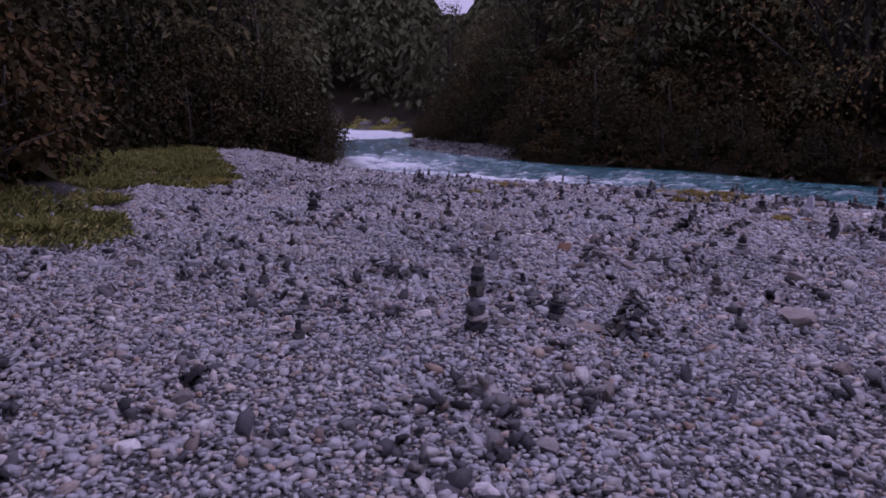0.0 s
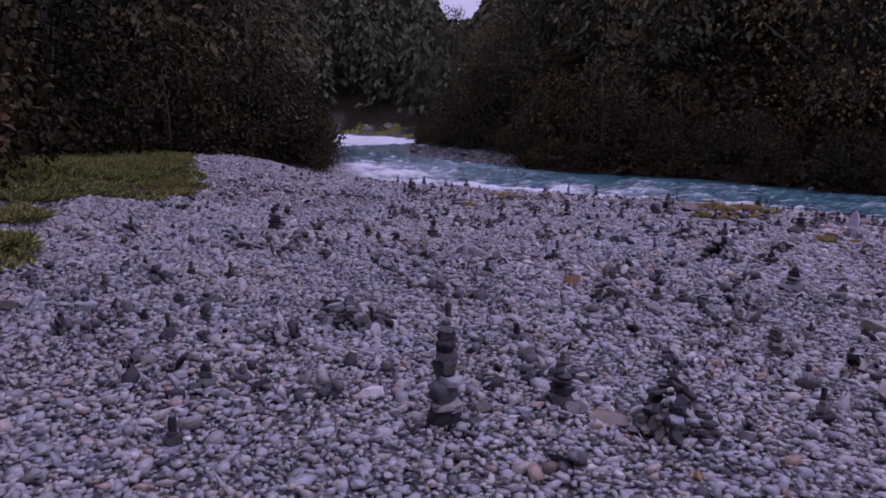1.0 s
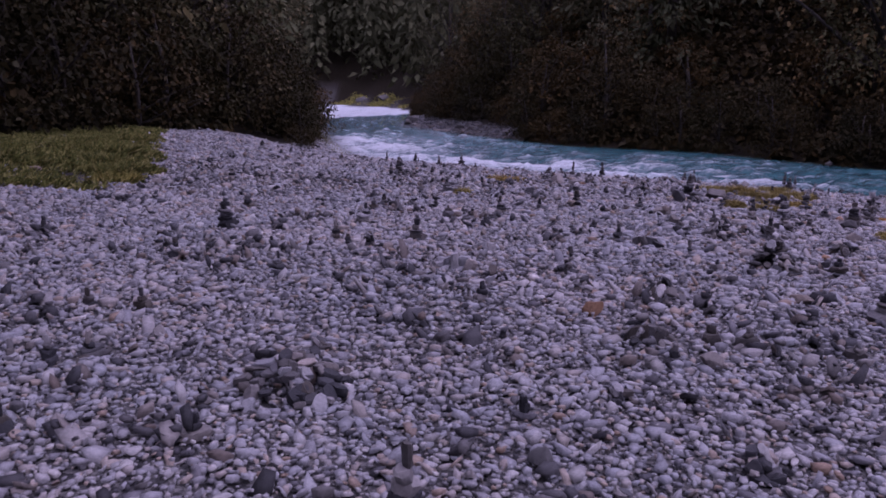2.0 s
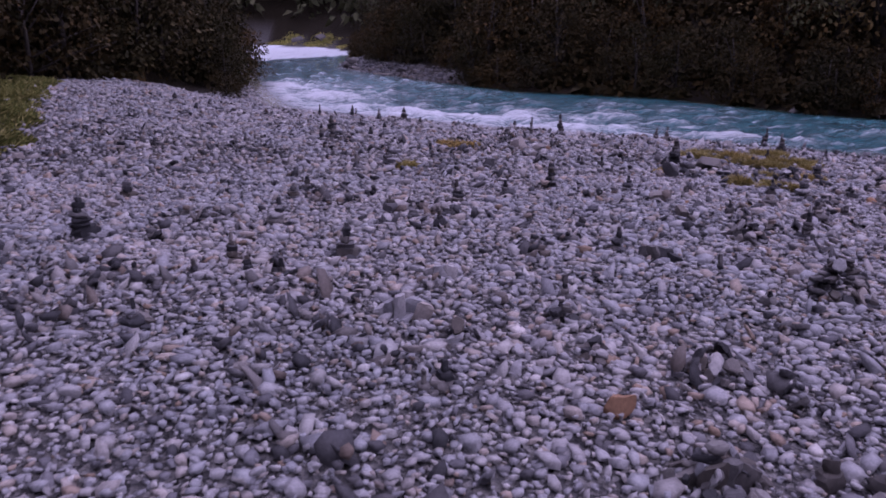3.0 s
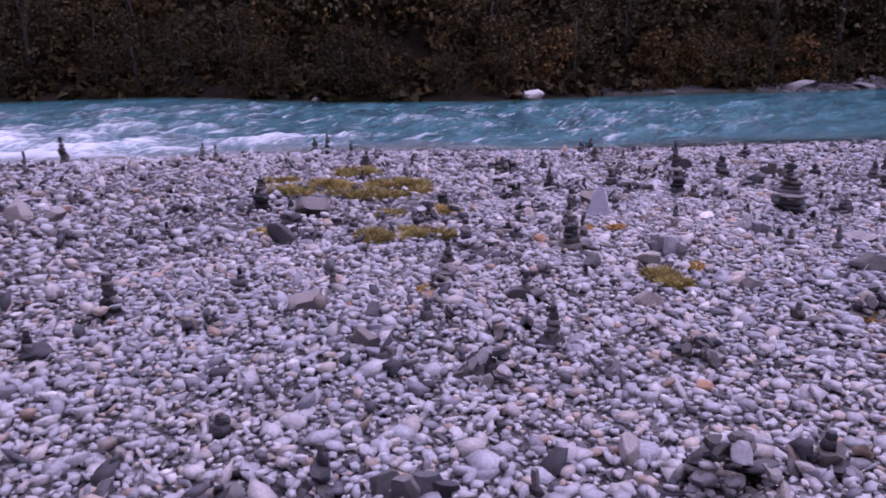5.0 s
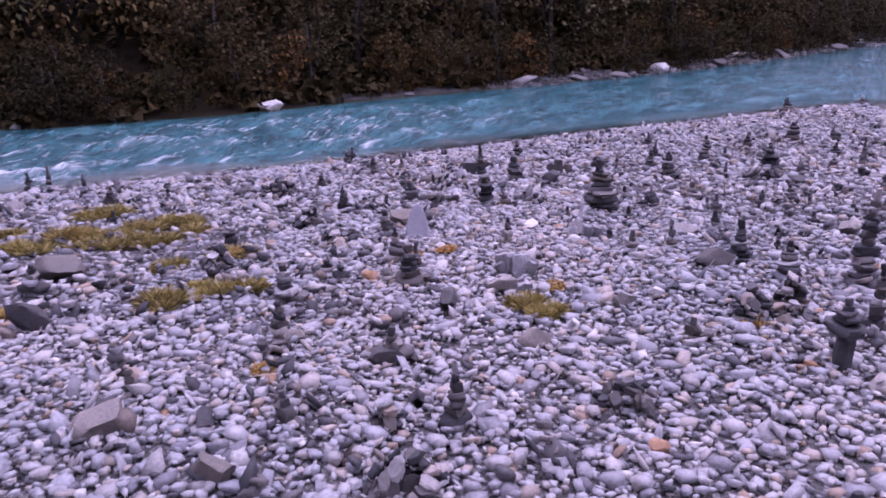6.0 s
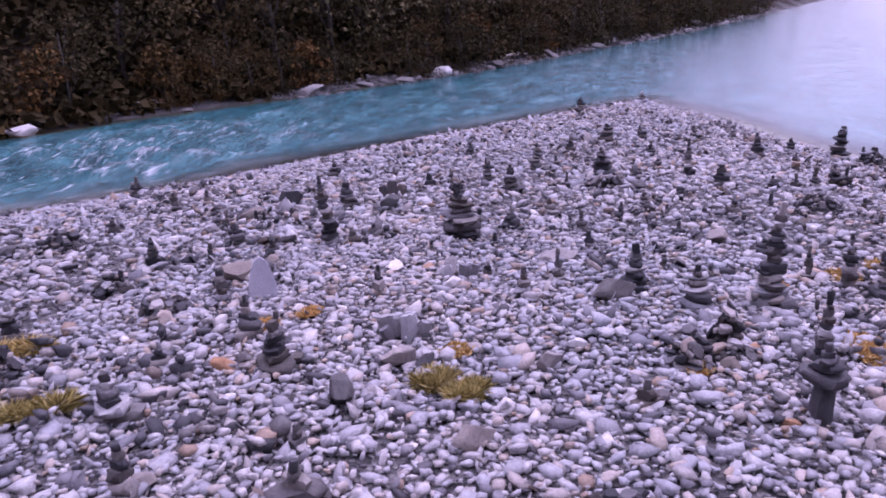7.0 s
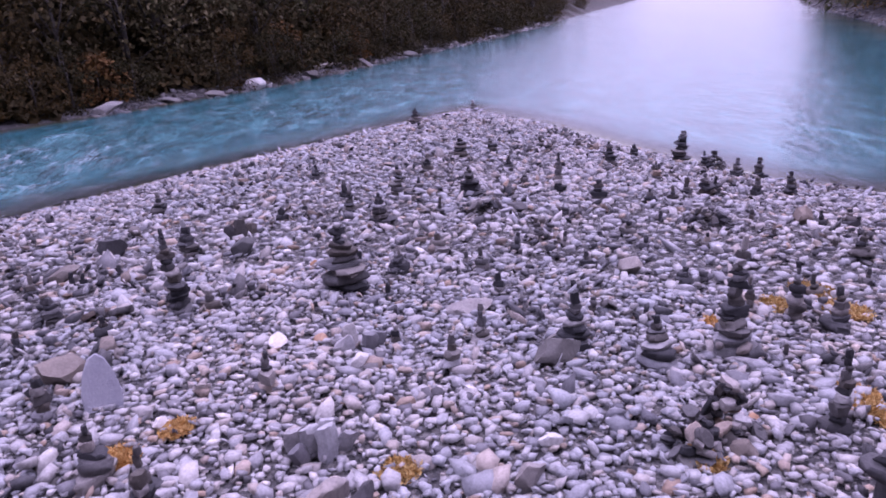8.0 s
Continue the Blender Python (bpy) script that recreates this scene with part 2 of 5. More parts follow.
def leaf_material(name, stops, rough=0.75, vary=0.7):
    m, nt, bsdf = material(name, rough)
    rnd = nt.nodes.new("ShaderNodeNewGeometry").outputs["Random Per Island"]
    own = nt.nodes.new("ShaderNodeObjectInfo").outputs["Random"]
    bsdf.inputs["Specular IOR Level"].default_value = 0.12
    col = ramp(nt, rnd, stops)
    col = blend(nt, vary, col, ramp(nt, own, [(0.0, (0.30, 0.36, 0.30)), (0.35, (0.7, 0.82, 0.65)), (0.6, (1, 1, 1)), (1.0, (1.7, 1.25, 0.80))]), "MULTIPLY")
    nt.links.new(col, bsdf.inputs["Base Color"])
    return m


M_GROUND = ground_material()
M_WATER = water_material()
# spruce needles are lightened for the sky light on high crowns
M_SPRUCE = leaf_material("spruce_needles", [(0.0, (0.066, 0.069, 0.037)), (0.6, (0.082, 0.083, 0.045)), (1.0, (0.098, 0.095, 0.053))])
# bush and scrub leaves: the shade low in the wood is in their colour
M_BUSH_SHADED = leaf_material("shaded_bush_leaves", [(0.0, (0.025, 0.021, 0.009)), (0.5, (0.034, 0.027, 0.011)), (0.85, (0.046, 0.034, 0.013)), (1.0, (0.064, 0.044, 0.016))])
# the same foliage on tall trees, paler for the sky light from above
M_CROWN_LIT = leaf_material("skylit_tree_leaves", [(0.0, (0.078, 0.070, 0.036)), (0.5, (0.092, 0.081, 0.041)), (0.85, (0.108, 0.092, 0.047)), (1.0, (0.124, 0.100, 0.050))])
M_AUTUMN = leaf_material("autumn_leaves", [(0.0, (0.055, 0.029, 0.010)), (0.6, (0.11, 0.056, 0.018)), (1.0, (0.16, 0.092, 0.03))])
M_GRASS = leaf_material("green_grass", [(0.0, (0.085, 0.098, 0.028)), (0.6, (0.21, 0.215, 0.06)), (1.0, (0.42, 0.37, 0.14))], vary=0.25)
M_BANKGRASS = leaf_material("bank_grass", [(0.0, (0.20, 0.21, 0.06)), (0.6, (0.38, 0.38, 0.11)), (1.0, (0.55, 0.49, 0.19))], vary=0.25)
M_DRYGRASS = leaf_material("dry_grass", [(0.0, (0.17, 0.14, 0.045)), (0.3, (0.38, 0.31, 0.10)), (0.7, (0.56, 0.45, 0.17)), (1.0, (0.74, 0.62, 0.31))], vary=0.25)
M_MOSS = leaf_material("orange_moss", [(0.0, (0.26, 0.145, 0.05)), (0.6, (0.43, 0.265, 0.085)), (1.0, (0.56, 0.41, 0.19))], vary=0.25)


def bark_material():
    m, nt, bsdf = material("bark", 0.9)
    n = noise_tex(nt, 14, 5, 0.7)
    nt.links.new(ramp(nt, n, [(0.3, (0.016, 0.013, 0.010)), (0.7, (0.060, 0.050, 0.040))]), bsdf.inputs["Base Color"])
    bump(nt, bsdf, n, 0.6, 0.03)
    return m


M_BARK = bark_material()


def driftwood_material():
    m, nt, bsdf = material("bleached_wood", 0.85)
    n = noise_tex(nt, 9, 6, 0.7)
    nt.links.new(ramp(nt, n, [(0.3, (0.16, 0.13, 0.11)), (0.7, (0.36, 0.33, 0.30))]), bsdf.inputs["Base Color"])
    bump(nt, bsdf, n, 0.5, 0.02)
    return m


M_DRIFT = driftwood_material()

# ---- the lie of the land ----
WATER = -0.9
NEAR_SHORE = [
    (-70, 92), (-30, 86), (-11.5, 79), (-8.8, 64), (-6.6, 51), (-4.2, 36), (-3.2, 31), (-2.3, 27), (-0.2, 25.1), (2.7, 22.6), (4.5, 21.3),
    (7.0, 19.8), (8.8, 18.2), (11.5, 15.7), (14.1, 13.8), (16.7, 11.6), (18.5, 10.1), (19.7, 8.9), (17.0, 7.65), (14.5, 6.95), (13.2, 6.4),
    (11.9, 5.9), (10.8, 5.0), (9.6, 3.2), (9.8, 0.6), (12, -2.5), (18, -5.2), (26, -7.2), (33, -9.3), (40, -11.8), (52, -16.3), (73, -24.5),
]
NEAR_LAND = NEAR_SHORE + [(150, -62), (700, -300), (700, -700), (-700, -700), (-700, 250)]
FAR_SHORE = [
    (-80, 112), (-12, 102), (-3, 88), (-1.2, 76), (-0.9, 60), (-1.2, 49), (2.5, 39.5), (5.7, 33), (9.8, 30.5), (12.3, 25.5), (15.5, 22.3),
    (18.5, 20.6), (22, 17.9), (27.2, 14.4), (37.2, 10.0), (46, 6.4), (64, -0.4), (145, -27),
]
FAR_LAND = FAR_SHORE + [(700, -190), (700, 700), (-700, 700), (-700, 330)]
WOOD_EDGE = [(-3.9, -12), (-3.9, 2), (-4.1, 8.4), (-5.0, 11.7), (-6.6, 16.3), (-6.6, 22.9), (-4.0, 26.6), (-3.9, 33), (-6.0, 46), (-12, 80), (-70, 95)]
LEFT_WOOD = WOOD_EDGE + [(-700, 260), (-700, -12)]
RIGHT_WOOD = [(9.5, -8), (13, -5.5), (18, -7.5), (26, -9.6), (33, -11.0), (40, -13.4), (52, -17.9), (73, -26), (150, -62), (700, -320), (700, -700), (9.5, -700)]
BACK_WOOD = [(-700, -12), (9.5, -12), (9.5, -700), (-700, -700)]


def wooded(x, y):
    """How far a place lies inside the woods, in metres; negative outside."""
    d = signed_distance(LEFT_WOOD, x, y)
    for poly in (RIGHT_WOOD, BACK_WOOD):
        d = np.maximum(d, signed_distance(poly, x, y))
    return np.maximum(d, signed_distance(FAR_LAND, x, y) - 1.0)


def hill_cap(x, y):
    """The valley stays open up and down the river: the hills there stand lower."""
    r = np.hypot(x - 1, y - 5)
    az = np.degrees(np.arctan2(x - 1, y - 5))
    up = np.abs(az - 1.7)
    down = np.abs(az - 101)
    slope = np.minimum(1.0 + 2.2 * np.maximum(0, up - 0.3) + np.where(r > 90, 0, 40), 0.6 + 0.9 * np.maximum(0, down - 14))
    return r * np.tan(np.radians(np.minimum(slope, 60)))


def land_height(x, y):
    x, y = np.asarray(x, float), np.asarray(y, float)
    near, far, wood = signed_distance(NEAR_LAND, x, y), signed_distance(FAR_LAND, x, y), wooded(x, y)
    bar = WATER - 0.05 + 1.0 * (1 - np.exp(-np.maximum(near, 0) / 4.5)) + (0.10 * fbm(x * 0.45, y * 0.45, 3) + 0.075 * fbm(x * 1.5, y * 1.5, 51, 3)) * smoothstep(0, 4, near)
    bar = bar + 0.35 * smoothstep(-2.6, -5.5, x) * smoothstep(-5, 6, y) * smoothstep(0, 3, near)
    bank = WATER - 0.05 + 0.45 * smoothstep(0, 2.2, far) + 0.25 * fbm(x * 0.5, y * 0.5, 8) * smoothstep(0, 2, far)
    bed = WATER - 0.05 - 0.9 * (1 - np.exp(np.maximum(near, far) / 3.5))
    z = np.where(near > 0, bar, np.where(far > 0, bank, bed))
    rise = 0.62 * np.maximum(wood - 1.0, 0) * (1 + 0.8 * fbm(x * 0.03, y * 0.03, 5)) + 0.5 * fbm(x * 0.3, y * 0.3, 9) * smoothstep(0, 4, wood)
    rise = np.minimum(rise, 90 + 60 * fbm(x * 0.01, y * 0.01, 4))
    return z + np.where(wood > 0, np.minimum(np.maximum(rise, 0), np.maximum(hill_cap(x, y), 0)), 0)


def gap_top(x, y, wide):
    """How high trees may stand up the valley, where the sky comes down between the slopes."""
    away = math.hypot(x + 0.2, y - 1)
    off = max(0, abs(math.degrees(math.atan2(x + 0.2, y - 1)) - 2.25) - math.degrees(wide / away))
    return 1.25 + away * math.tan(math.radians(min(6.9 + 1.2 * off + 6.0 * max(0, off - 1.5), 50)))


def in_meadow(x, y):
    """Positive on the grassy strip between the gravel and the wood."""
    edge = -3.3 + 0.12 * smoothstep(11, 8, y) - 2.9 * np.clip((y - 14) / 8, 0, 1.6) + 0.9 * fbm(x * 0.7, y * 0.7, 33)
    return np.where(y < 25, edge - x - 1.6 * smoothstep(7.0, 5.8, y) - 0.75 * smoothstep(8.0, 8.8, y) * smoothstep(12.0, 11.2, y), -1.0)


def spaced(lo, hi, step, end_lo, end_hi, growth=1.22):
    """Even steps from lo to hi, and growing steps from there to the ends."""
    mid = list(np.arange(lo, hi + step / 2, step))
    s, v = step, mid[-1]
    while v < end_hi:
        s *= growth
        v += s
        mid.append(v)
    s, v, low = step, mid[0], []
    while v > end_lo:
        s *= growth
        v -= s
        low.append(v)
    return np.array(low[::-1] + mid)


def sheet(xs, ys):
    gx, gy = np.meshgrid(xs, ys)
    nx, ny = len(xs), len(ys)
    i = np.arange(nx * ny).reshape(ny, nx)
    return gx.ravel(), gy.ravel(), np.stack([i[:-1, :-1], i[:-1, 1:], i[1:, 1:], i[1:, :-1]], -1).reshape(-1, 4)


def point_attribute(me, name, values):
    a = me.attributes.new(name, "FLOAT", "POINT")
    a.data.foreach_set("value", np.asarray(values, np.float32))


gx, gy, quads = sheet(spaced(-9, 24, 0.22, -700, 700, 1.12), spaced(-2, 34, 0.22, -700, 700, 1.12))
gz = land_height(gx, gy)
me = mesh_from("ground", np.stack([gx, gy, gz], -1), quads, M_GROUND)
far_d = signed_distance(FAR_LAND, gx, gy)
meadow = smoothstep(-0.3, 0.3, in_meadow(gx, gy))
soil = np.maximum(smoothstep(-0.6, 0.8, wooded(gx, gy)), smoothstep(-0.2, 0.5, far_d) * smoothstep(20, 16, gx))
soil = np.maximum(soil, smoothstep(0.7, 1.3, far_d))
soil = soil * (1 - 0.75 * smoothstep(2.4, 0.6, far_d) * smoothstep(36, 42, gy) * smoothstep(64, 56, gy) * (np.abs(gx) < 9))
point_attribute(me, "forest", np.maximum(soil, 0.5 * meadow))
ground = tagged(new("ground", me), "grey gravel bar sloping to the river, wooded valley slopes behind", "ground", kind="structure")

# ---- the river ----
wx, wy, quads = sheet(spaced(-4, 26, 0.18, -90, 700, 1.15), spaced(3, 38, 0.18, -330, 140, 1.15))
shore = np.maximum(signed_distance(NEAR_LAND, wx, wy), signed_distance(FAR_LAND, wx, wy))
rapid = smoothstep(24, 10, wx + 0.25 * np.maximum(0, 20 - wy)) * smoothstep(13, 19, wy) + 0.32 * smoothstep(40, 18, wx) * smoothstep(8, 12, wy + 0.2 * (wx - 18))
off = -signed_distance(NEAR_LAND, wx, wy)
rapid = np.clip(rapid * np.where(wy > 17, 0.45 + 0.55 * smoothstep(9, 4.5, off), 1.0), 0, 1)
ca, sa = math.cos(radians(40)), math.sin(radians(40))
along, across = wx * ca - wy * sa, wx * sa + wy * ca
crest = fbm(along * 1.5, across * 2.6, 21, 5) + 0.45 * fbm(along * 0.4, across * 0.9, 23, 3)
wz = WATER + rapid * 0.45 * crest * smoothstep(0.0, 1.5, -shore) + 0.015 * fbm(along * 1.2, across * 2.6, 25)
me = mesh_from("river", np.stack([wx, wy, wz], -1), quads, M_WATER)
# the term in off paints the pale sky reflection along the near shore
point_attribute(me, "foam_and_sheen", np.clip(rapid * (0.04 + 0.75 * np.maximum(crest, -0.1)) + 0.35 * smoothstep(14, 3, wx) * smoothstep(18, 22, wy) * smoothstep(44, 34, wy) * smoothstep(5.5, 1.8, off) + 0.5 * smoothstep(65, 69, wy - 1.9 * (wx + 1.5)) * smoothstep(46, 52, wy), -0.2, 0.6))
calm = smoothstep(2.2, -1.5, wy - (9.0 - 0.12 * (wx - 19.7)))
point_attribute(me, "rough_water", 0.16 + (0.27 + 0.55 * rapid) * (1 - calm) * smoothstep(-3.0, 3.0, -shore) * (1 - 0.65 * smoothstep(31, 38, wy) * smoothstep(68, 64, wy)))
point_attribute(me, "depth", np.where(off < 3.0, smoothstep(0.05, 1.1, off) * 0.85 + 0.15 * smoothstep(0.8, 2.0, off), smoothstep(-0.1, 0.25, -shore)))
point_attribute(me, "breakers", np.clip(0.9 * rapid ** 1.8 * smoothstep(0.3, 1.5, -shore), 0, 1))
river = tagged(new("river", me), "fast teal glacial river with white rapids and a calm pale pool", "river", kind="structure")

# ---- woods ----
def tube(bm, points, radii, sides=6):
    """A tapered limb through the points."""
    rings = []
    for i, (p, r) in enumerate(zip(points, radii)):
        p = Vector(p)
        d = (Vector(points[min(i + 1, len(points) - 1)]) - Vector(points[max(i - 1, 0)])).normalized()
        u = d.orthogonal().normalized()
        v = d.cross(u)
        rings.append([bm.verts.new(p + r * (math.cos(2 * math.pi * k / sides) * u + math.sin(2 * math.pi * k / sides) * v)) for k in range(sides)])
    for a, b in zip(rings, rings[1:]):
        for k in range(sides):
            bm.faces.new((a[k], a[(k + 1) % sides], b[(k + 1) % sides], b[k]))
    bm.faces.new(rings[-1])
    bm.faces.new(rings[0][::-1])


def leaf_sprays(rng, centres, directions, length, width, droop=0.25):
    """One pointed, folded leaf spray per centre: four vertices, two triangles bent along the middle."""
    n = len(centres)
    d = directions / np.linalg.norm(directions, axis=1, keepdims=True)
    side = np.cross(d, rng.normal(size=(n, 3)))
    side /= np.linalg.norm(side, axis=1, keepdims=True) + 1e-9
    length = (length * rng.uniform(0.6, 1.4, n))[:, None]
    width = (width * rng.uniform(0.6, 1.4, n))[:, None]
    tip = centres + d * length
    tip[:, 2] -= droop * length[:, 0]
    mid = centres + d * length * 0.5
    v = np.stack([centres, mid + side * width, tip, mid - side * width], 1).reshape(-1, 3)
    i = np.arange(n)[:, None] * 4
    return v, np.concatenate([i + [[0, 1, 2]], i + [[0, 2, 3]]])


def spruce(name, seed, height, spread, sprays, leaves):
    rng = np.random.default_rng(seed)
    root = new(name)
    bm = bmesh.new()
    tube(bm, [(0, 0, -0.5), (0.05, 0.03, height * 0.5), (0, 0, height * 0.97)], [0.016 * height, 0.011 * height, 0.02], 5)
    part("trunk", bm, M_BARK, root)
    whorls = int(height * 2.4)
    cs, ds = [], []
    for w in range(whorls):
        f = (w + 0.5) / whorls
        z = height * (0.04 + 0.95 * f)
        reach = spread * (1 - f) ** 0.8 * rng.uniform(0.75, 1.1) + 0.12
        for b in range(rng.integers(5, 8)):
            a = rng.uniform(0, 2 * math.pi)
            r = reach * rng.uniform(0.6, 1.12)
            k = max(3, int(sprays * r / spread))
            s = rng.uniform(0.12, 1.0, k) ** 0.8
            c = np.stack([np.cos(a) * r * s, np.sin(a) * r * s, z - 0.28 * r * s ** 1.5 + 0.06 * r * s], -1)
            c += rng.normal(scale=0.05 * reach + 0.03, size=c.shape)
            d = np.stack([np.full(k, np.cos(a)), np.full(k, np.sin(a)), np.full(k, -0.35)], -1) + rng.normal(scale=0.55, size=(k, 3))
            cs.append(c), ds.append(d)
    v, f = leaf_sprays(rng, np.concatenate(cs), np.concatenate(ds), 0.40, 0.09)
    ob = new("crown", mesh_from("crown", v, f, leaves))
    ob.parent = root
    return root


def broadleaf(name, seed, height, spread, clumps, per_clump, leaves, base=0.08, leaf=0.14):
    """Trunk, limbs and an uneven crown of leaves in clumps along the limbs."""
    rng = np.random.default_rng(seed)
    root = new(name)
    bm = bmesh.new()
    lean = rng.uniform(-0.06, 0.06, 2) * height
    top = np.array([lean[0], lean[1], height * 0.8])
    tube(bm, [(0, 0, -0.4), tuple(top * 0.45 + rng.normal(scale=0.08, size=3)), tuple(top)], [0.02 * height + 0.02, 0.014 * height, 0.02], 5)
    cs, ds = [], []
    for c in range(clumps):
        f = rng.uniform(base, 0.98)
        a = rng.uniform(0, 2 * math.pi)
        r = spread * math.sin(math.pi * (0.18 + 0.76 * f)) ** 0.7 * rng.uniform(0.35, 1.08)
        end = np.array([math.cos(a) * r, math.sin(a) * r, height * f]) + np.array([*lean, 0]) * f
        start = top * max(0.08, f - 0.22)
        if c % 5 == 0:
            tube(bm, [tuple(start), tuple(start * 0.4 + end * 0.6 + np.array([0, 0, 0.05])), tuple(end)], [0.006 * height + 0.008, 0.004 * height + 0.004, 0.004], 3)
        size = spread * rng.uniform(0.16, 0.34)
        p = rng.normal(size=(per_clump, 3))
        p *= (size * rng.uniform(0.3, 1.0, per_clump) ** 0.5 / np.linalg.norm(p, axis=1))[:, None]
        p[:, 2] *= 0.7
        cs.append(end + p)
        ds.append(p + rng.normal(scale=0.6 * size, size=p.shape))
    part("trunk", bm, M_BARK, root)
    v, f = leaf_sprays(rng, np.concatenate(cs), np.concatenate(ds), leaf * 1.1, leaf * 0.5, 0.35)
    ob = new("crown", mesh_from("crown", v, f, leaves))
    ob.parent = root
    return root


KINDS = {
    "spruce": ([spruce("spruce_tree", 1, 15, 2.6, 16, M_SPRUCE), spruce("spruce_tree", 2, 11, 2.2, 15, M_SPRUCE), spruce("spruce_tree", 3, 18, 3.0, 15, M_SPRUCE)],
               "tall dark green spruce on the wooded valley slope", "tree"),
    "broad": ([broadleaf("broadleaf_tree", 4, 9, 3.0, 120, 33, M_CROWN_LIT, 0.05, 0.115), broadleaf("broadleaf_tree", 5, 12, 3.4, 140, 33, M_CROWN_LIT, 0.05, 0.12), broadleaf("broadleaf_tree", 6, 7, 2.4, 92, 33, M_CROWN_LIT, 0.05, 0.105)],
              "dusky olive broadleaf tree on the river bank", "tree"),
    "bush": ([broadleaf("bush", 7, 3.0, 1.6, 50, 31, M_BUSH_SHADED, 0.05, 0.10), broadleaf("bush", 8, 2.2, 1.4, 42, 31, M_BUSH_SHADED, 0.05, 0.095), broadleaf("bush", 9, 3.8, 1.5, 52, 31, M_BUSH_SHADED, 0.04, 0.105)],
             "olive and brown bush at the water's edge, leaves darkened for shade", "bush"),
    "autumn": ([broadleaf("bush", 10, 2.3, 1.1, 34, 30, M_AUTUMN, 0.05, 0.14)], "orange brown autumn bush at the water's edge", "bush"),
}
USED = set()


def ground_z(x, y):
    return float(land_height(np.array([x]), np.array([y]))[0])



def plant(kind, pick, x, y, scale, turn):
    # the gap up the valley keeps its view of the sky
    models, label, category = KINDS[kind]
    model = models[pick % len(models)]
    if y > 30:
        tall = max(v.co.z for v in model.children[1].data.vertices)
        scale = max(0.15, min(scale, (gap_top(x, y, 2.4 * scale) - ground_z(x, y)) / (1.1 * tall)))
    at = pose(x, y, float(land_height(np.array([x]), np.array([y]))[0]) - 0.05, 0, 0, turn) @ Matrix.Diagonal((scale, scale, scale * (0.9 + 0.2 * ((turn * 7) % 1)), 1))
    if model.name in USED:
        ob = copy_thing(model, at)
        ob.matrix_basis = at
    else:
        USED.add(model.name)
        ob = model
        ob.matrix_basis = at
    return tagged(ob, label, category, group="trees of the valley" if category == "tree" else "bushes of the banks")


def along_line(line, step, rng):
    """Places at about even steps along a line, with the sideways direction to its left."""
    out = []
    for (ax, ay), (bx, by) in zip(line, line[1:]):
        n = max(1, int(math.hypot(bx - ax, by - ay) / step))
        length = math.hypot(bx - ax, by - ay)
        for i in range(n):
            f = (i + rng.uniform(0, 1)) / n
            out.append((ax + f * (bx - ax), ay + f * (by - ay), -(by - ay) / length, (bx - ax) / length))
    return out


rng = np.random.default_rng(11)
# the far bank: bushes in front, trees behind
FAR_EDGE = [(-1.2, 76), (-0.9, 60), (-1.2, 49), (2.5, 39.5), (5.7, 33), (9.8, 30.5), (12.3, 25.5), (15.3, 22.6), (18.5, 21), (22, 18), (27.2, 14.4), (37.2, 10), (46, 6.4), (70, -2.5)]
for depth, step, kinds, lo, hi in ((0.7, 1.3, ["bush"], 0.35, 0.7), (2.0, 1.8, ["bush"], 0.6, 1.1), (3.6, 2.4, ["bush", "broad", "bush"], 0.8, 1.2), (6.0, 2.9, ["broad", "spruce", "broad"], 0.8, 1.15)):
    for i, (x, y, ox, oy) in enumerate(along_line(FAR_EDGE, step, rng)):
        if math.hypot(x, y) > 58 and i % 2 or x > 36 and depth > 3:
            continue
        d = depth * rng.uniform(0.85, 1.25)
        if 38 < y < 62:
            # a strip of bare gravel lies before the wood here
            d += 1.3
        plant(kinds[rng.integers(len(kinds))], int(rng.integers(3)), x + ox * d, y + oy * d, rng.uniform(lo, hi), rng.uniform(0, 360))
for x, y, s in ((-30, 122, 1.0), (-22, 121, 1.1), (-17, 124, 0.9), (-12, 121, 1.0), (-8, 123, 1.1), (-4, 119, 0.9), (0, 117, 1.1), (9, 108, 1.0), (8, 98, 1.0), (-14, 130, 1.2), (-5, 130, 1.1), (5, 119, 1.2)):
    plant("broad" if s == 1.0 else "spruce", int(10 * s), x, y, s, 37 * x)
for i in range(16):
    plant("bush", i, -15 + 1.3 * i, 121.5 + 1.5 * math.sin(3 * i) - 0.45 * max(0, i - 8), 1.3 + 0.3 * math.sin(5 * i), 50 * i)
for x, y, s in ((19.9, 20.7, 0.6), (20.9, 20.1, 0.5), (18.0, 22.6, 0.7), (23.4, 18.3, 0.6), (13.9, 25.2, 0.5), (30.5, 14.6, 0.7), (34.5, 12.6, 0.6)):
    plant("autumn", 0, x, y, s, 61 * y)
# the corner where the wood comes down to the water
for kind, pick, x, y, s in (("bush", 0, -6.3, 25.0, 1.0), ("bush", 2, -5.6, 26.6, 1.0), ("bush", 1, -5.2, 28.4, 1.0), ("bush", 0, -5.5, 30.2, 1.0), ("bush", 2, -6.6, 24.0, 1.1), ("broad", 2, -6.0, 28.0, 0.9), ("broad", 0, -7.2, 26.5, 0.9), ("bush", 1, -6.0, 32.0, 1.1), ("bush", 0, -6.8, 22.6, 1.0), ("bush", 2, -7.6, 20.2, 1.1)):
    plant(kind, pick, x, y, s, 71 * y)
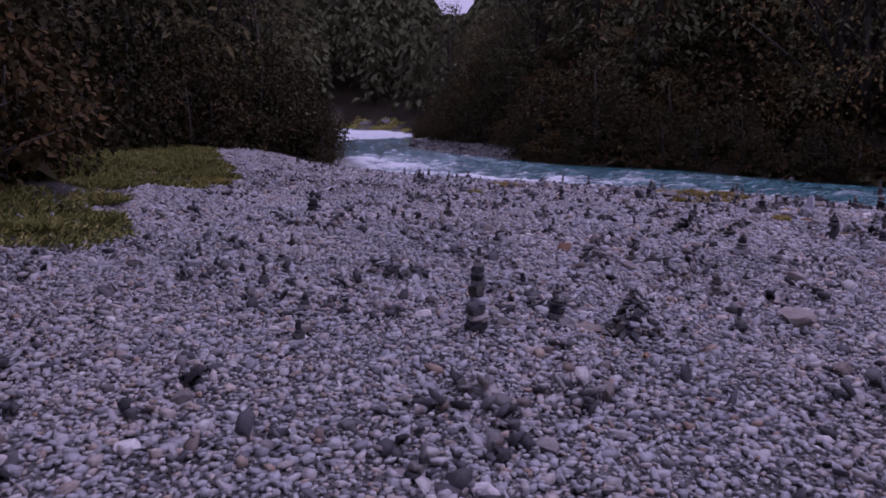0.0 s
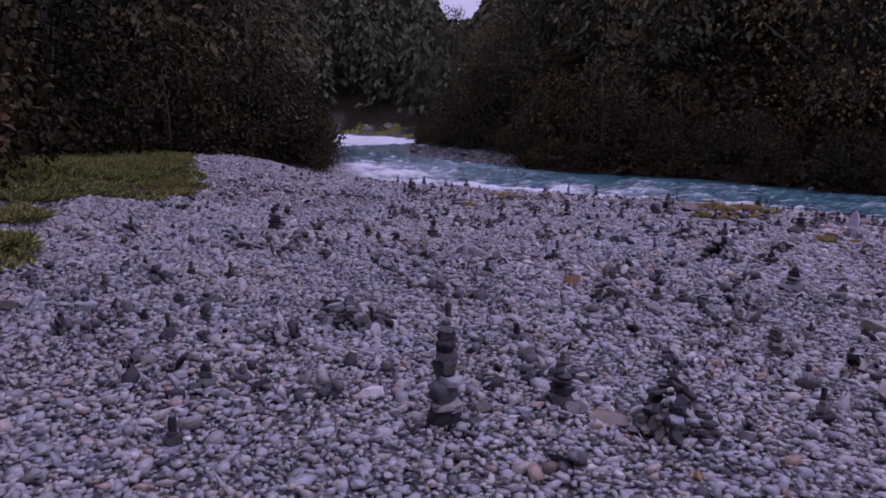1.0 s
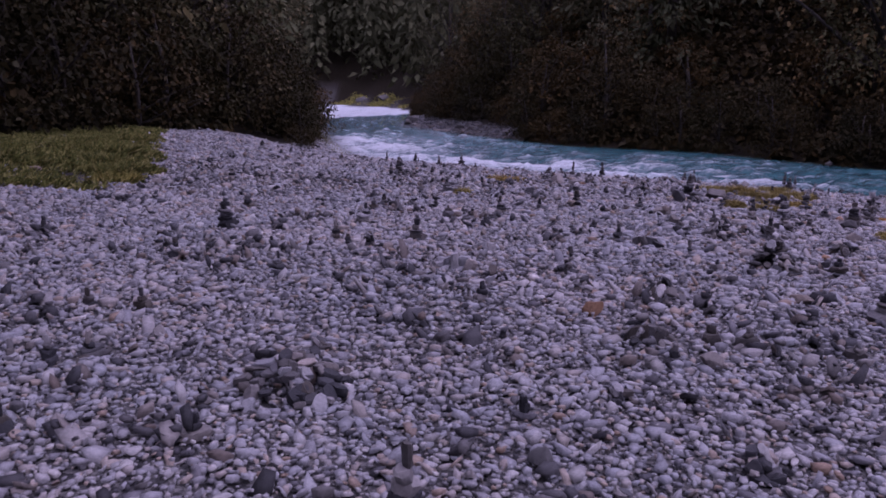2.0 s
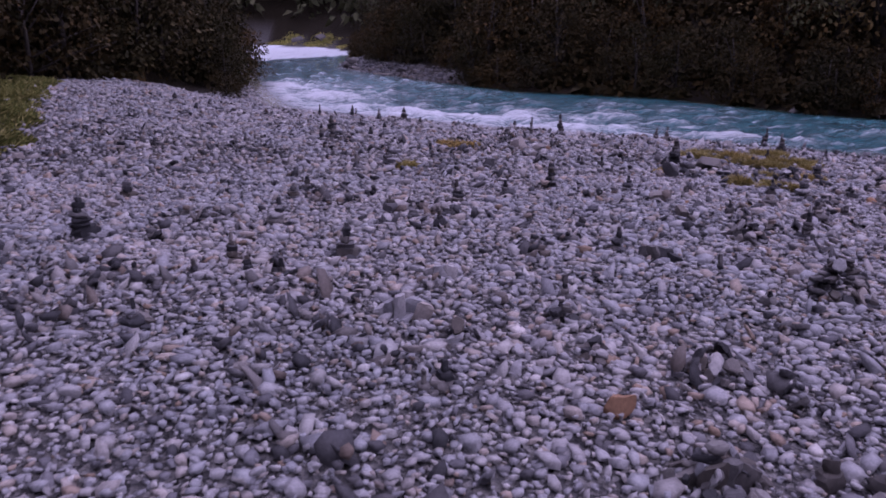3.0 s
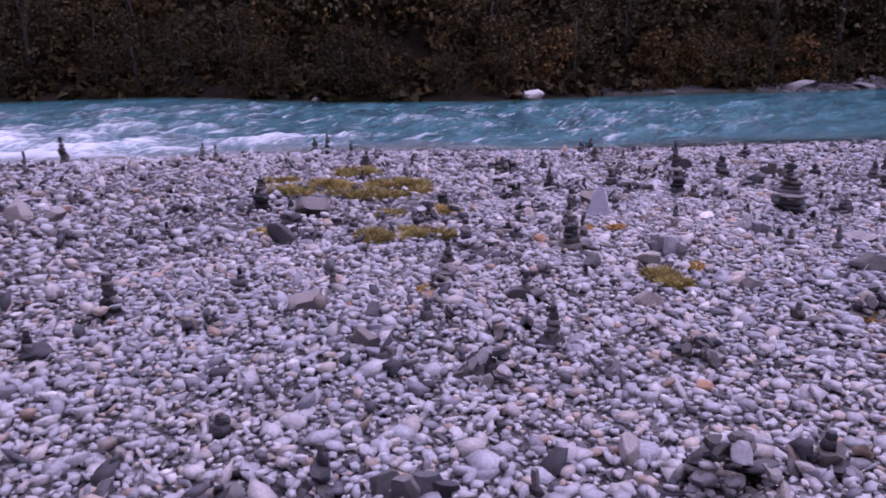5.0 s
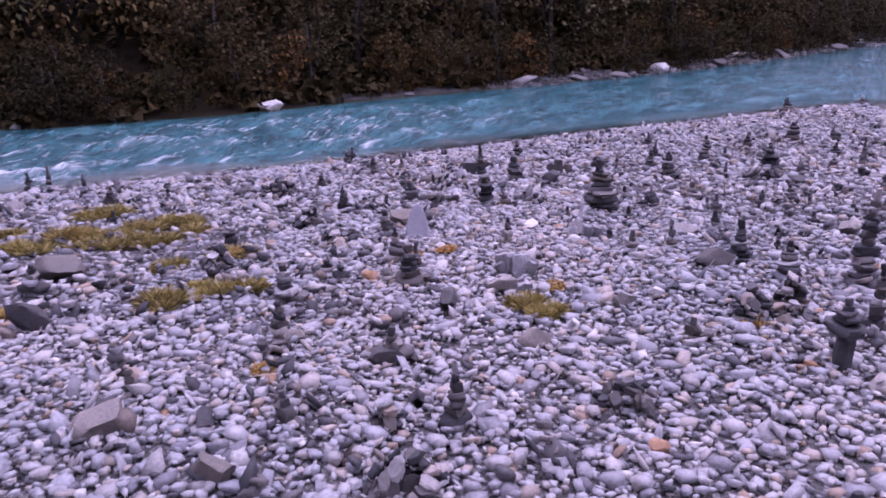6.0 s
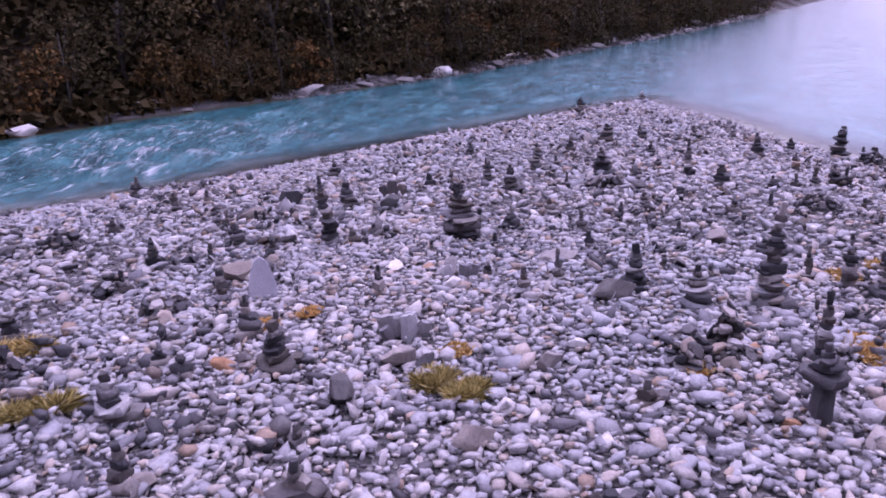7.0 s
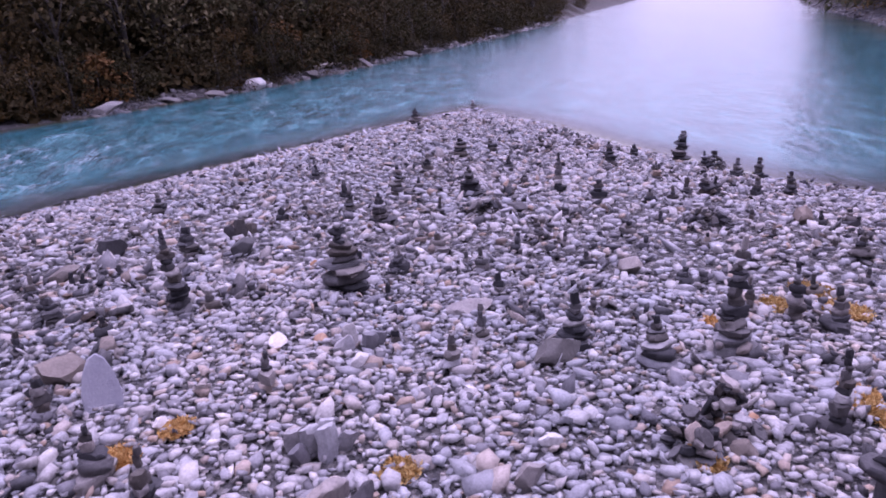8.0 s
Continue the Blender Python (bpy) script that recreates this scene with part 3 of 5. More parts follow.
for x, y, s in ((-4.9, 6.2, 0.8), (-5.0, 7.8, 0.9), (-5.1, 9.4, 0.8), (-5.6, 10.8, 0.9), (-6.3, 12.4, 0.9)):
    plant("bush", int(10 * y), x, y, s, 71 * y)
for x, y, s in ((-3.8, 28.3, 0.4), (-4.0, 29.6, 0.5), (-4.1, 31.2, 0.5), (-4.5, 33.2, 0.6), (-4.6, 36, 0.8), (-5.4, 40, 0.9), (-6.2, 45, 0.9)):
    plant("bush", int(10 * y), x, y, s, 71 * y)
# the far bank down the river, and the tall wood over the pool
for x, y, ox, oy in along_line([(46, 6.4), (64, -0.4), (104, -13)], 2.2, rng):
    d = rng.uniform(1.2, 4.5)
    plant("bush", int(rng.integers(3)), x + ox * d, y + oy * d, rng.uniform(0.5, 0.8), rng.uniform(0, 360))
for x, y, s in ((46, -16.0, 0.9), (50, -18.2, 1.1), (55, -19.8, 1.0), (60, -22.0, 1.15), (66, -24.5, 1.0), (72, -26.8, 1.2)):
    plant("spruce" if s > 1 else "broad", int(x), x, y, s, 37 * x)
# the wood beside the bar; trees behind the start are unseen, added for shade
LEFT_EDGE = [(-4.0, -12), (-4.0, 3), (-4.2, 8.4), (-5.1, 11.7), (-6.7, 16.3), (-6.6, 22.9), (-4.0, 26.6), (-3.9, 33), (-6.0, 46), (-12, 80)]
for depth, step, kinds, lo, hi in ((1.2, 2.0, ["bush"], 0.7, 1.1), (3.0, 2.4, ["broad", "bush", "spruce"], 0.75, 1.1), (6.0, 3.8, ["spruce", "broad"], 0.85, 1.15)):
    for i, (x, y, ox, oy) in enumerate(along_line(LEFT_EDGE, step, rng)):
        d = depth * rng.uniform(0.85, 1.25)
        plant(kinds[rng.integers(len(kinds))], int(rng.integers(3)), x + ox * d, y + oy * d, rng.uniform(lo, hi), rng.uniform(0, 360))
# the shore beyond the pool, and an unseen wood added behind the bar to shade it
for depth, step, kinds in ((1.8, 5.0, ["bush", "broad"]), (5.5, 8.0, ["spruce", "broad"])):
    for x, y, ox, oy in along_line([(73, -26), (52, -17.6), (40, -13.2), (33, -11.0), (26, -9.6), (18, -7.5), (13, -5.5), (9.5, -9), (2, -12.5), (-5, -12.5)], step, rng):
        d = depth * rng.uniform(0.85, 1.25)
        plant(kinds[rng.integers(len(kinds))], int(rng.integers(3)), x + ox * d, y + oy * d, rng.uniform(0.8, 1.2), rng.uniform(0, 360))
for models, _, _ in KINDS.values():
    for model in models:
        if model.name not in USED:
            for o in (*model.children_recursive, model):
                bpy.data.objects.remove(o)


def far_woods():
    """The wooded slopes beyond: thousands of ragged crowns in one mesh."""
    rng = np.random.default_rng(5)
    n = 11500
    r = 14 + 330 * rng.uniform(0, 1, n) ** 1.5
    a = rng.uniform(0, 2 * math.pi, n)
    x, y = 4 + r * np.cos(a), 12 + r * np.sin(a)
    keep = (wooded(x, y) > 8) & ~((np.abs(np.degrees(np.arctan2(x - 1, y - 5)) - 101.5) < 15) & (x > 40))
    # thicker up the valley
    ux, uy = rng.uniform(-45, 28, 900), rng.uniform(90, 200, 900)
    up = signed_distance(FAR_LAND, ux, uy) > 5
    x, y = np.concatenate([x[keep], ux[up]]), np.concatenate([y[keep], uy[up]])
    z = land_height(x, y)
    vs, fs, n = [], [], 0
    for px, py, pz, s in zip(x, y, z, rng.uniform(0.7, 1.25, len(x))):
        away = math.hypot(px - 1, py - 8)
        h = min(13 * s, gap_top(px, py, 2.0 * s) - pz) if py > 30 else 13 * s
        if h < 1:
            continue
        ahead = py > 40 and -14 < math.degrees(math.atan2(px, py)) < 8
        k, size, wide = (140, 0.46, 0.10) if away < 38 and px > -30 and py > 0 else (90, 1.0, 0.28) if ahead and away < 200 else (90, 0.66, 0.16) if away < 60 and py > -10 else (12, 2.9, 1.1)
        f = rng.uniform(0.03, 1, k) ** 0.8
        ang = rng.uniform(0, 2 * math.pi, k)
        reach = 2.5 * s * (1 - f) + 0.15
        c = np.stack([px + 0.55 * reach * np.cos(ang), py + 0.55 * reach * np.sin(ang), pz + h * f], -1)
        d = np.stack([np.cos(ang), np.sin(ang), np.full(k, -0.55)], -1) + rng.normal(scale=0.25, size=(k, 3))
        v, t = leaf_sprays(rng, c, d, size, wide, 0.3)
        vs.append(v), fs.append(t + n)
        n += len(v)
    v, f = np.concatenate(vs), np.concatenate(fs)
    return tagged(new("far_woods", mesh_from("far_woods", v, f, M_SPRUCE)), "dark conifer woods covering the far valley slopes", "woods", kind="stuff")


far_woods()


def undergrowth():
    """Low scrub that covers the soil between the bushes and under the trees."""
    rng = np.random.default_rng(15)
    x, y = rng.uniform(-16, 70, 26000), rng.uniform(-8, 95, 26000)
    inside = wooded(x, y)
    keep = (inside > np.where(signed_distance(FAR_LAND, x, y) > 0, np.where(x < 22, -0.55, 0.2), 0.9)) & (inside < 15) & (np.hypot(x, y - 8) < 70) & ((x > -8) | (rng.uniform(0, 1, len(x)) < 0.4)) & ~((np.abs(x) < 6) & (y > 38) & (y < 62) & (inside < 1.3))
    x, y, inside = x[keep], y[keep], inside[keep]
    x, y, inside = x[:4200], y[:4200], inside[:4200]
    z, reach = land_height(x, y), rng.uniform(0.4, 0.85, len(x)) * np.clip(0.6 + 0.25 * inside, 0.5, 1.5)
    k = 46
    p = rng.normal(size=(len(x), k, 3))
    p /= np.linalg.norm(p, axis=2, keepdims=True)
    p[:, :, 2] = np.abs(p[:, :, 2]) * 1.1
    p *= (reach[:, None] * rng.uniform(0.4, 1.0, (len(x), k)) ** 0.5)[:, :, None]
    c = (np.stack([x, y, z], -1)[:, None] + p).reshape(-1, 3)
    d = (p + rng.normal(scale=0.3, size=p.shape)).reshape(-1, 3)
    v, f = leaf_sprays(rng, c, d, 0.30, 0.13, 0.4)
    # the leaf colour already holds the shade under the trees
    return tagged(new("undergrowth", mesh_from("undergrowth", v, f, M_BUSH_SHADED)), "low scrub under the trees of the banks, leaves darkened for shade", "bushes", kind="stuff")


undergrowth()


# ---- gravel ----
def pebble_shape(sides, rows):
    """A unit pebble standing a little in the ground: rings of (radius, height) and a top."""
    v, f = [], []
    for r, z in rows:
        v += [(r * math.cos(2 * math.pi * k / sides), r * math.sin(2 * math.pi * k / sides), z) for k in range(sides)]
    v.append((0, 0, 1.0))
    for j in range(len(rows) - 1):
        for k in range(sides):
            a, b = j * sides + k, j * sides + (k + 1) % sides
            f += [(a, b, b + sides), (a, b + sides, a + sides)]
    j = (len(rows) - 1) * sides
    f += [(j + k, j + (k + 1) % sides, len(v) - 1) for k in range(sides)]
    return np.array(v), np.array(f)


def scatter_stones(rng, x, y, size, shape, flat=(0.20, 0.40), tilt=0.22, lift=0.0, rise=0.0):
    """All stones as one array of vertices and triangles."""
    tv, tf = shape
    n, m = len(x), len(tv)
    p = np.repeat(tv[None], n, 0)
    p[:, :-1] *= 1 + rng.uniform(-0.28, 0.28, (n, m - 1, 1)) * np.array([1, 1, 0.5])
    # blunt one side, so that the outline is not round
    cut = rng.uniform(0, 2 * math.pi, n)[:, None]
    lean = np.maximum(0, p[:, :, 0] * np.cos(cut) + p[:, :, 1] * np.sin(cut) - rng.uniform(0.35, 0.8, n)[:, None])
    p[:, :, 0] -= 0.8 * lean * np.cos(cut)
    p[:, :, 1] -= 0.8 * lean * np.sin(cut)
    sx, sy = size * rng.uniform(0.95, 1.35, n), size * rng.uniform(0.65, 1.0, n)
    sz = size * rng.uniform(flat[0], flat[1], n)
    p *= np.stack([sx, sy, sz], -1)[:, None, :] * np.array([0.5, 0.5, 1.0])
    ta, tb = rng.normal(size=(2, n, 1)) * np.broadcast_to(tilt, n)[:, None]
    p[:, :, 2] += p[:, :, 0] * np.tan(np.clip(ta, -0.9, 0.9)) + p[:, :, 1] * np.tan(np.clip(tb, -0.9, 0.9))
    c = rng.uniform(0, 2 * math.pi, n)[:, None]
    qx, qy = p[:, :, 0] * np.cos(c) - p[:, :, 1] * np.sin(c), p[:, :, 0] * np.sin(c) + p[:, :, 1] * np.cos(c)
    z = land_height(x, y) + lift * rng.uniform(0, 2, n) + rise
    v = np.stack([qx + x[:, None], qy + y[:, None], p[:, :, 2] + z[:, None]], -1).reshape(-1, 3)
    f = (tf[None] + (np.arange(n) * m)[:, None, None]).reshape(-1, 3)
    return v, f


FINE = pebble_shape(5, [(0.78, -0.35), (1.0, 0.66)])
COARSE = pebble_shape(4, [(0.80, -0.35), (1.0, 0.64)])


def jittered(rng, x0, x1, y0, y1, step):
    xs, ys = np.meshgrid(np.arange(x0, x1, step), np.arange(y0, y1, step))
    x, y = xs.ravel() + rng.uniform(-0.6, 0.6, xs.size) * step, ys.ravel() + rng.uniform(-0.6, 0.6, xs.size) * step
    return x, y


def in_view(x, y):
    """The part of the bar that the walk looks over."""
    return ~((x > 0.65 * y + 1.0) & (y < 9.2 - 0.57 * (x - 2.5))) & (x > -0.62 * y - 1.5)


def near_field(x, y):
    """The stretch of the bar that the way leads over and along."""
    return (y < 12.6 - 0.25 * np.maximum(0, x - 5)) & (x > -2.8 - 0.12 * y) & (x < 2.6 + 0.55 * np.maximum(0, y - 1)) & (x < 7.4)


def gravel():
    rng = np.random.default_rng(21)
    x, y = jittered(rng, -5, 9, 1.2, 6.6, 0.0295)
    ox, oy = jittered(rng, -5, 9, 6.6, 13.4, 0.0345)
    x, y = np.concatenate([x, ox]), np.concatenate([y, oy])
    keep = near_field(x, y) & (y > 1.4) & in_view(x, y) & ((in_meadow(x, y) < 0.1) | (rng.uniform(0, 1, len(x)) < 0.08))
    x, y = x[keep], y[keep]
    size = np.clip(rng.lognormal(math.log(0.0275), 0.42, len(x)), 0.014, 0.09) * (1 + 0.32 * smoothstep(5, 9.5, y))
    lean = np.where(rng.uniform(0, 1, len(x)) < 0.10, 0.6, 0.17)
    v, f = scatter_stones(rng, x, y, size, FINE, tilt=lean, lift=0.010)
    a = new("near_gravel", mesh_from("near_gravel", v, f, M_PEBBLE, False))
    x, y = jittered(rng, -9, 22, -6.0, 37, 0.066)
    d = signed_distance(NEAR_LAND, x, y)
    keep = (d > -0.12) & ~near_field(x, y) & (signed_distance(LEFT_WOOD, x, y) < 0.2) & (rng.uniform(0, 1, len(x)) < (smoothstep(30, 16, y) * 0.6 + 0.4) * np.where(in_view(x, y), 1.0, 0.4) * np.where(in_meadow(x, y) > 0.1, 0.06, 1.0))
    x, y = x[keep], y[keep]
    size = np.clip(rng.lognormal(math.log(0.052), 0.40, len(x)), 0.024, 0.14) * (1 + 0.4 * smoothstep(14, 26, y))
    v, f = scatter_stones(rng, x, y, size, COARSE, (0.18, 0.36), np.where(rng.uniform(0, 1, len(x)) < 0.12, 0.55, 0.16), lift=0.016)
    b = new("far_gravel", mesh_from("far_gravel", v, f, M_PEBBLE, False))
    # stones kicked loose and leaning, and small heaps of them, thickest along the crest of the bar
    n = 15000
    x, y = rng.uniform(-3.5, 16, n), rng.uniform(2, 24, n)
    d = signed_distance(NEAR_LAND, x, y)
    keep = (d > 0.3) & (in_meadow(x, y) < 0) & in_view(x, y) & (rng.uniform(0, 1, n) < 0.09 + (0.35 + 0.5 * smoothstep(8, 3, x)) * smoothstep(0.03, 0.17, fbm(x * 1.5, y * 1.5, 51)))
    x, y = x[keep], y[keep]
    rise = np.full(len(x), 0.012)
    heaps = rng.uniform(0, 1, len(x)) < 0.26
    for k in range(5):
        hx, hy = x[:len(heaps)][heaps], y[:len(heaps)][heaps]
        x, y = np.concatenate([x, hx + rng.normal(0, 0.05, len(hx))]), np.concatenate([y, hy + rng.normal(0, 0.05, len(hx))])
        rise = np.concatenate([rise, np.full(len(hx), 0.010 + 0.014 * k)])
    size = np.clip(rng.lognormal(math.log(0.066), 0.32, len(x)), 0.035, 0.11) * np.where(rise > 0.03, 0.8, 1.0)
    v, f = scatter_stones(rng, x, y, size, FINE, (0.22, 0.42), np.where(rng.uniform(0, 1, len(x)) < 0.5, 0.55, 0.2), lift=0.008, rise=rise)
    c = new("loose_stones", mesh_from("loose_stones", v, f, M_LOOSE, False))
    for ob in (a, b, c):
        ob.parent = ground
        tagged(ob, "loose grey river pebbles lying close together", kind="stuff")


gravel()


# ---- stones that stand out ----
def stone_mesh(name, seed, sides, rows, mat, rough=0.2, rounded=False):
    """A closed stone, one unit wide and high, standing on z = 0; shared by many."""
    rng = np.random.default_rng(seed)
    bm = bmesh.new()
    cut, deep = rng.uniform(0, 2 * math.pi), rng.uniform(0.25, 0.45)
    rings = []
    for r, z in rows:
        ring = []
        for k in range(sides):
            a = 2 * math.pi * (k + rng.uniform(-0.25, 0.25)) / sides
            q = 0.5 * r * (1 + rng.uniform(-rough, rough))
            px, py = q * math.cos(a), q * math.sin(a)
            over = max(0, px * math.cos(cut) + py * math.sin(cut) - deep * 0.8)
            ring.append(bm.verts.new((px - over * math.cos(cut), py - over * math.sin(cut), min(1, max(0, z + rng.uniform(-0.07, 0.07))))))
        rings.append(ring)
    for a, b in zip(rings, rings[1:]):
        for k in range(sides):
            bm.faces.new((a[k], a[(k + 1) % sides], b[(k + 1) % sides], b[k]))
    bm.faces.new(rings[0][::-1])
    bm.faces.new(rings[-1])
    me = bpy.data.meshes.new(name)
    bm.to_mesh(me)
    bm.free()
    me.shade_smooth()
    if not rounded:
        me.set_sharp_from_angle(angle=radians(42))
    me.materials.append(mat)
    return me


FLAT_ROWS = [(0.74, 0.0), (0.95, 0.14), (1.0, 0.45), (0.96, 0.80), (0.76, 1.0)]
FLAT_STONES = [stone_mesh("stone", 100 + i, 9, FLAT_ROWS, M_CAIRN) for i in range(14)]
DARK_STONES = [stone_mesh("stone", 160 + i, 9, FLAT_ROWS, M_DARK) for i in range(6)]
LIGHT_STONES = [stone_mesh("stone", 130 + i, 9, FLAT_ROWS, M_STONE) for i in range(8)]


def piece(name, me, parent, m):
    ob = new(name, me)
    ob.parent = parent
    ob.matrix_basis = m
    return ob


stone_rng = np.random.default_rng(77)


def cairn(x, y, h, w, count=0, label=""):
    """Flat stones laid on one another, smaller towards the top."""
    r = stone_rng
    n = count or int(np.clip(round(h / 0.032), 3, 15))
    if not count:
        w = w if h > 0.3 else min(1.35 * w, max(w, 0.75 * h))
    root = new("stone_cairn")
    root.matrix_basis = pose(x, y, ground_z(x, y) + 0.004, 0, 0, r.uniform(0, 360))
    thick = r.uniform(0.6, 1.4, n) * np.linspace(1.25, 0.75, n)
    if r.uniform() < 0.45:
        thick[-1] *= r.uniform(1.6, 2.6)
    thick *= (h + 0.015) / thick.sum()
    z, px, py = 0.0, 0.0, 0.0
    for i in range(n):
        f = i / max(1, n - 1)
        width = w * (1.18 - 0.92 * f ** 0.75) * r.uniform(0.78, 1.2)
        width = max(width, 0.028)
        me = (FLAT_STONES if r.uniform() < 0.9 else LIGHT_STONES)
        me = me[r.integers(len(me))]
        at = pose(px, py, z, r.normal(0, 4), r.normal(0, 4), r.uniform(0, 360)) @ Matrix.Diagonal((width * r.uniform(1.0, 1.3), width * r.uniform(0.7, 1.0), thick[i] * 1.12, 1))
        piece("stone", me, root, at)
        z += thick[i]
        px, py = px + r.normal(0, 0.05) * width, py + r.normal(0, 0.05) * width
    if h < 0.42 and not count:
        # a rough footing of stones leant against it
        for i in range(int(r.integers(2, 6))):
            a, size = r.uniform(0, 2 * math.pi), min(0.085, w * r.uniform(0.45, 0.8))
            me = FLAT_STONES if r.uniform() < 0.75 else LIGHT_STONES
            piece("stone", me[r.integers(len(me))], root, pose(0.62 * w * math.cos(a), 0.62 * w * math.sin(a), 0, 0, 0, math.degrees(a)) @ pose(0, 0, 0, r.uniform(-15, 15), r.uniform(-10, 40), 0) @ Matrix.Diagonal((size, size * r.uniform(0.6, 1), size * r.uniform(0.25, 0.45), 1)))
    text = label or ("tall slender cairn of flat dark river stones on the gravel" if h > 0.3 else "small cairn of stacked flat grey stones on the gravel" if h < 0.15 else "cairn of stacked flat grey river stones on the gravel")
    return tagged(root, text, "cairn", group="cairns on the gravel bar")


def heap(x, y, h, w, dark=0.6):
    """Stones thrown and leant together."""
    dark = 0.85 if h > 0.2 else dark
    h, w = 0.85 * h, 1.2 * w
    r = stone_rng
    root = new("stone_heap")
    root.matrix_basis = pose(x, y, ground_z(x, y) - 0.004, 0, 0, r.uniform(0, 360))
    n = int(np.clip(44 * (w / 0.25) * (h / 0.18), 26, 90))
    for i in range(n):
        f = math.sqrt((i + 0.5) / n)
        a = r.uniform(0, 2 * math.pi)
        d = 0.55 * w * f
        z = max(0.0, h * (1 - f) ** 0.9 - 0.02)
        size = r.uniform(0.036, 0.072) * (0.8 + w)
        me = (FLAT_STONES if r.uniform() < dark else LIGHT_STONES)
        tip = r.uniform(15, 75) if r.uniform() < 0.5 else r.uniform(-18, 18)
        at = pose(d * math.cos(a), d * math.sin(a), z, 0, 0, math.degrees(a)) @ pose(0, 0, 0, r.uniform(-15, 15), tip, r.uniform(-30, 30)) @ Matrix.Diagonal((size * r.uniform(1, 1.4), size * r.uniform(0.7, 1), size * r.uniform(0.25, 0.5), 1))
        piece("stone", me[r.integers(len(me))], root, at)
    return tagged(root, "loose heap of flat grey stones leant together on the gravel", "stone heap", group="heaps on the gravel bar")


def slab_fan(x, y, h, w, count, turn, stones, label):
    """Slabs stood on edge and leant against one another, spread like a fan."""
    r = stone_rng
    root = new("slab_fan")
    root.matrix_basis = pose(x, y, ground_z(x, y) - 0.005, 0, 0, turn)
    for k in range(count):
        f = (k + 0.5) / count - 0.5
        tall = h * (1 - 0.9 * abs(f)) * r.uniform(0.8, 1.1)
        at = pose(w * f, r.uniform(-0.25, 0.25) * w, 0, r.uniform(-18, 18), 55 * f, r.uniform(-25, 25)) @ Matrix.Diagonal((w * r.uniform(0.45, 0.7), 0.022 + 0.03 * r.uniform(), tall, 1))
        piece("slab", stones[r.integers(len(stones))], root, at)
    return tagged(root, label, "stones", group="leaning slabs on the gravel bar")


BLOCKS = {}


def rock_mesh(name, seed, mat):
    """A weathered block: a ball cut by random planes and roughened, on z = 0 and one unit high."""
    rng = np.random.default_rng(seed)
    bm = bmesh.new()
    bmesh.ops.create_icosphere(bm, subdivisions=3, radius=0.5)
    for i in range(17):
        n = Vector(rng.normal(size=3)).normalized()
        d = rng.uniform(0.24, 0.42)
        for v in bm.verts:
            over = v.co.dot(n) - d
            if over > 0:
                v.co -= n * over
    for v in bm.verts:
        v.co *= 1 + 0.10 * noise.noise(v.co * 3.0 + Vector((seed, 0, 0))) + 0.06 * noise.noise(v.co * 7.0)
    low, high = min(v.co.z for v in bm.verts), max(v.co.z for v in bm.verts)
    wide = max(v.co.x for v in bm.verts) - min(v.co.x for v in bm.verts)
    for v in bm.verts:
        v.co = Vector((v.co.x / wide, v.co.y / wide, (v.co.z - low) / (high - low)))
    me = bpy.data.meshes.new(name)
    bm.to_mesh(me)
    bm.free()
    me.shade_smooth()
    me.set_sharp_from_angle(angle=radians(32))
    me.materials.append(mat)
    return me


def boulder(x, y, h, w, mat, label, name="boulder", sink=0.25):
    """One larger stone, bedded in the gravel."""
    r = stone_rng
    pool = BLOCKS.setdefault(mat.name, [rock_mesh("boulder", 200 + i, mat) for i in range(5)])
    ob = new(name, pool[r.integers(5)])
    h = min(0.75 * h, 0.8 * w)
    ob.matrix_basis = pose(x, y, ground_z(x, y) - sink * h, r.normal(0, 9), r.normal(0, 9), r.uniform(0, 360)) @ Matrix.Diagonal((w * 1.15, w * r.uniform(0.55, 0.9), h * (1 + sink), 1))
    return tagged(ob, label, "stone")


def blades(rng, x, y, z, count, spread, height, width, lean=0.5):
    """Grass blades on a round patch."""
    a, d = rng.uniform(0, 2 * math.pi, count), spread * np.sqrt(rng.uniform(0, 1, count))
    c = np.stack([x + d * np.cos(a), y + d * np.sin(a), np.full(count, z)], -1)
    ends = np.stack([rng.normal(0, lean, count), rng.normal(0, lean, count), np.ones(count)], -1)
    return leaf_sprays(rng, c, ends, height, width, 0.15)


def tuft(x, y, h, w):
    """A patch of dry grass among the stones."""
    r = stone_rng
    vs, fs, n = [], [], 0
    for i in range(9):
        ox, oy = r.normal(0, 0.30 * w, 2)
        v, f = blades(r, x + ox, y + oy, ground_z(x + ox, y + oy) + 0.008, int(200 + 400 * w), r.uniform(0.08, 0.22) * w, (0.36 * h + 0.03) * r.uniform(0.5, 1.3), 0.0022, 1.0)
        vs.append(v), fs.append(f + n)
        n += len(v)
    return tagged(new("grass_tuft", mesh_from("grass_tuft", np.concatenate(vs), np.concatenate(fs), M_DRYGRASS)), "tuft of dry yellow grass growing between the stones", "grass", group="grass tufts on the gravel bar")


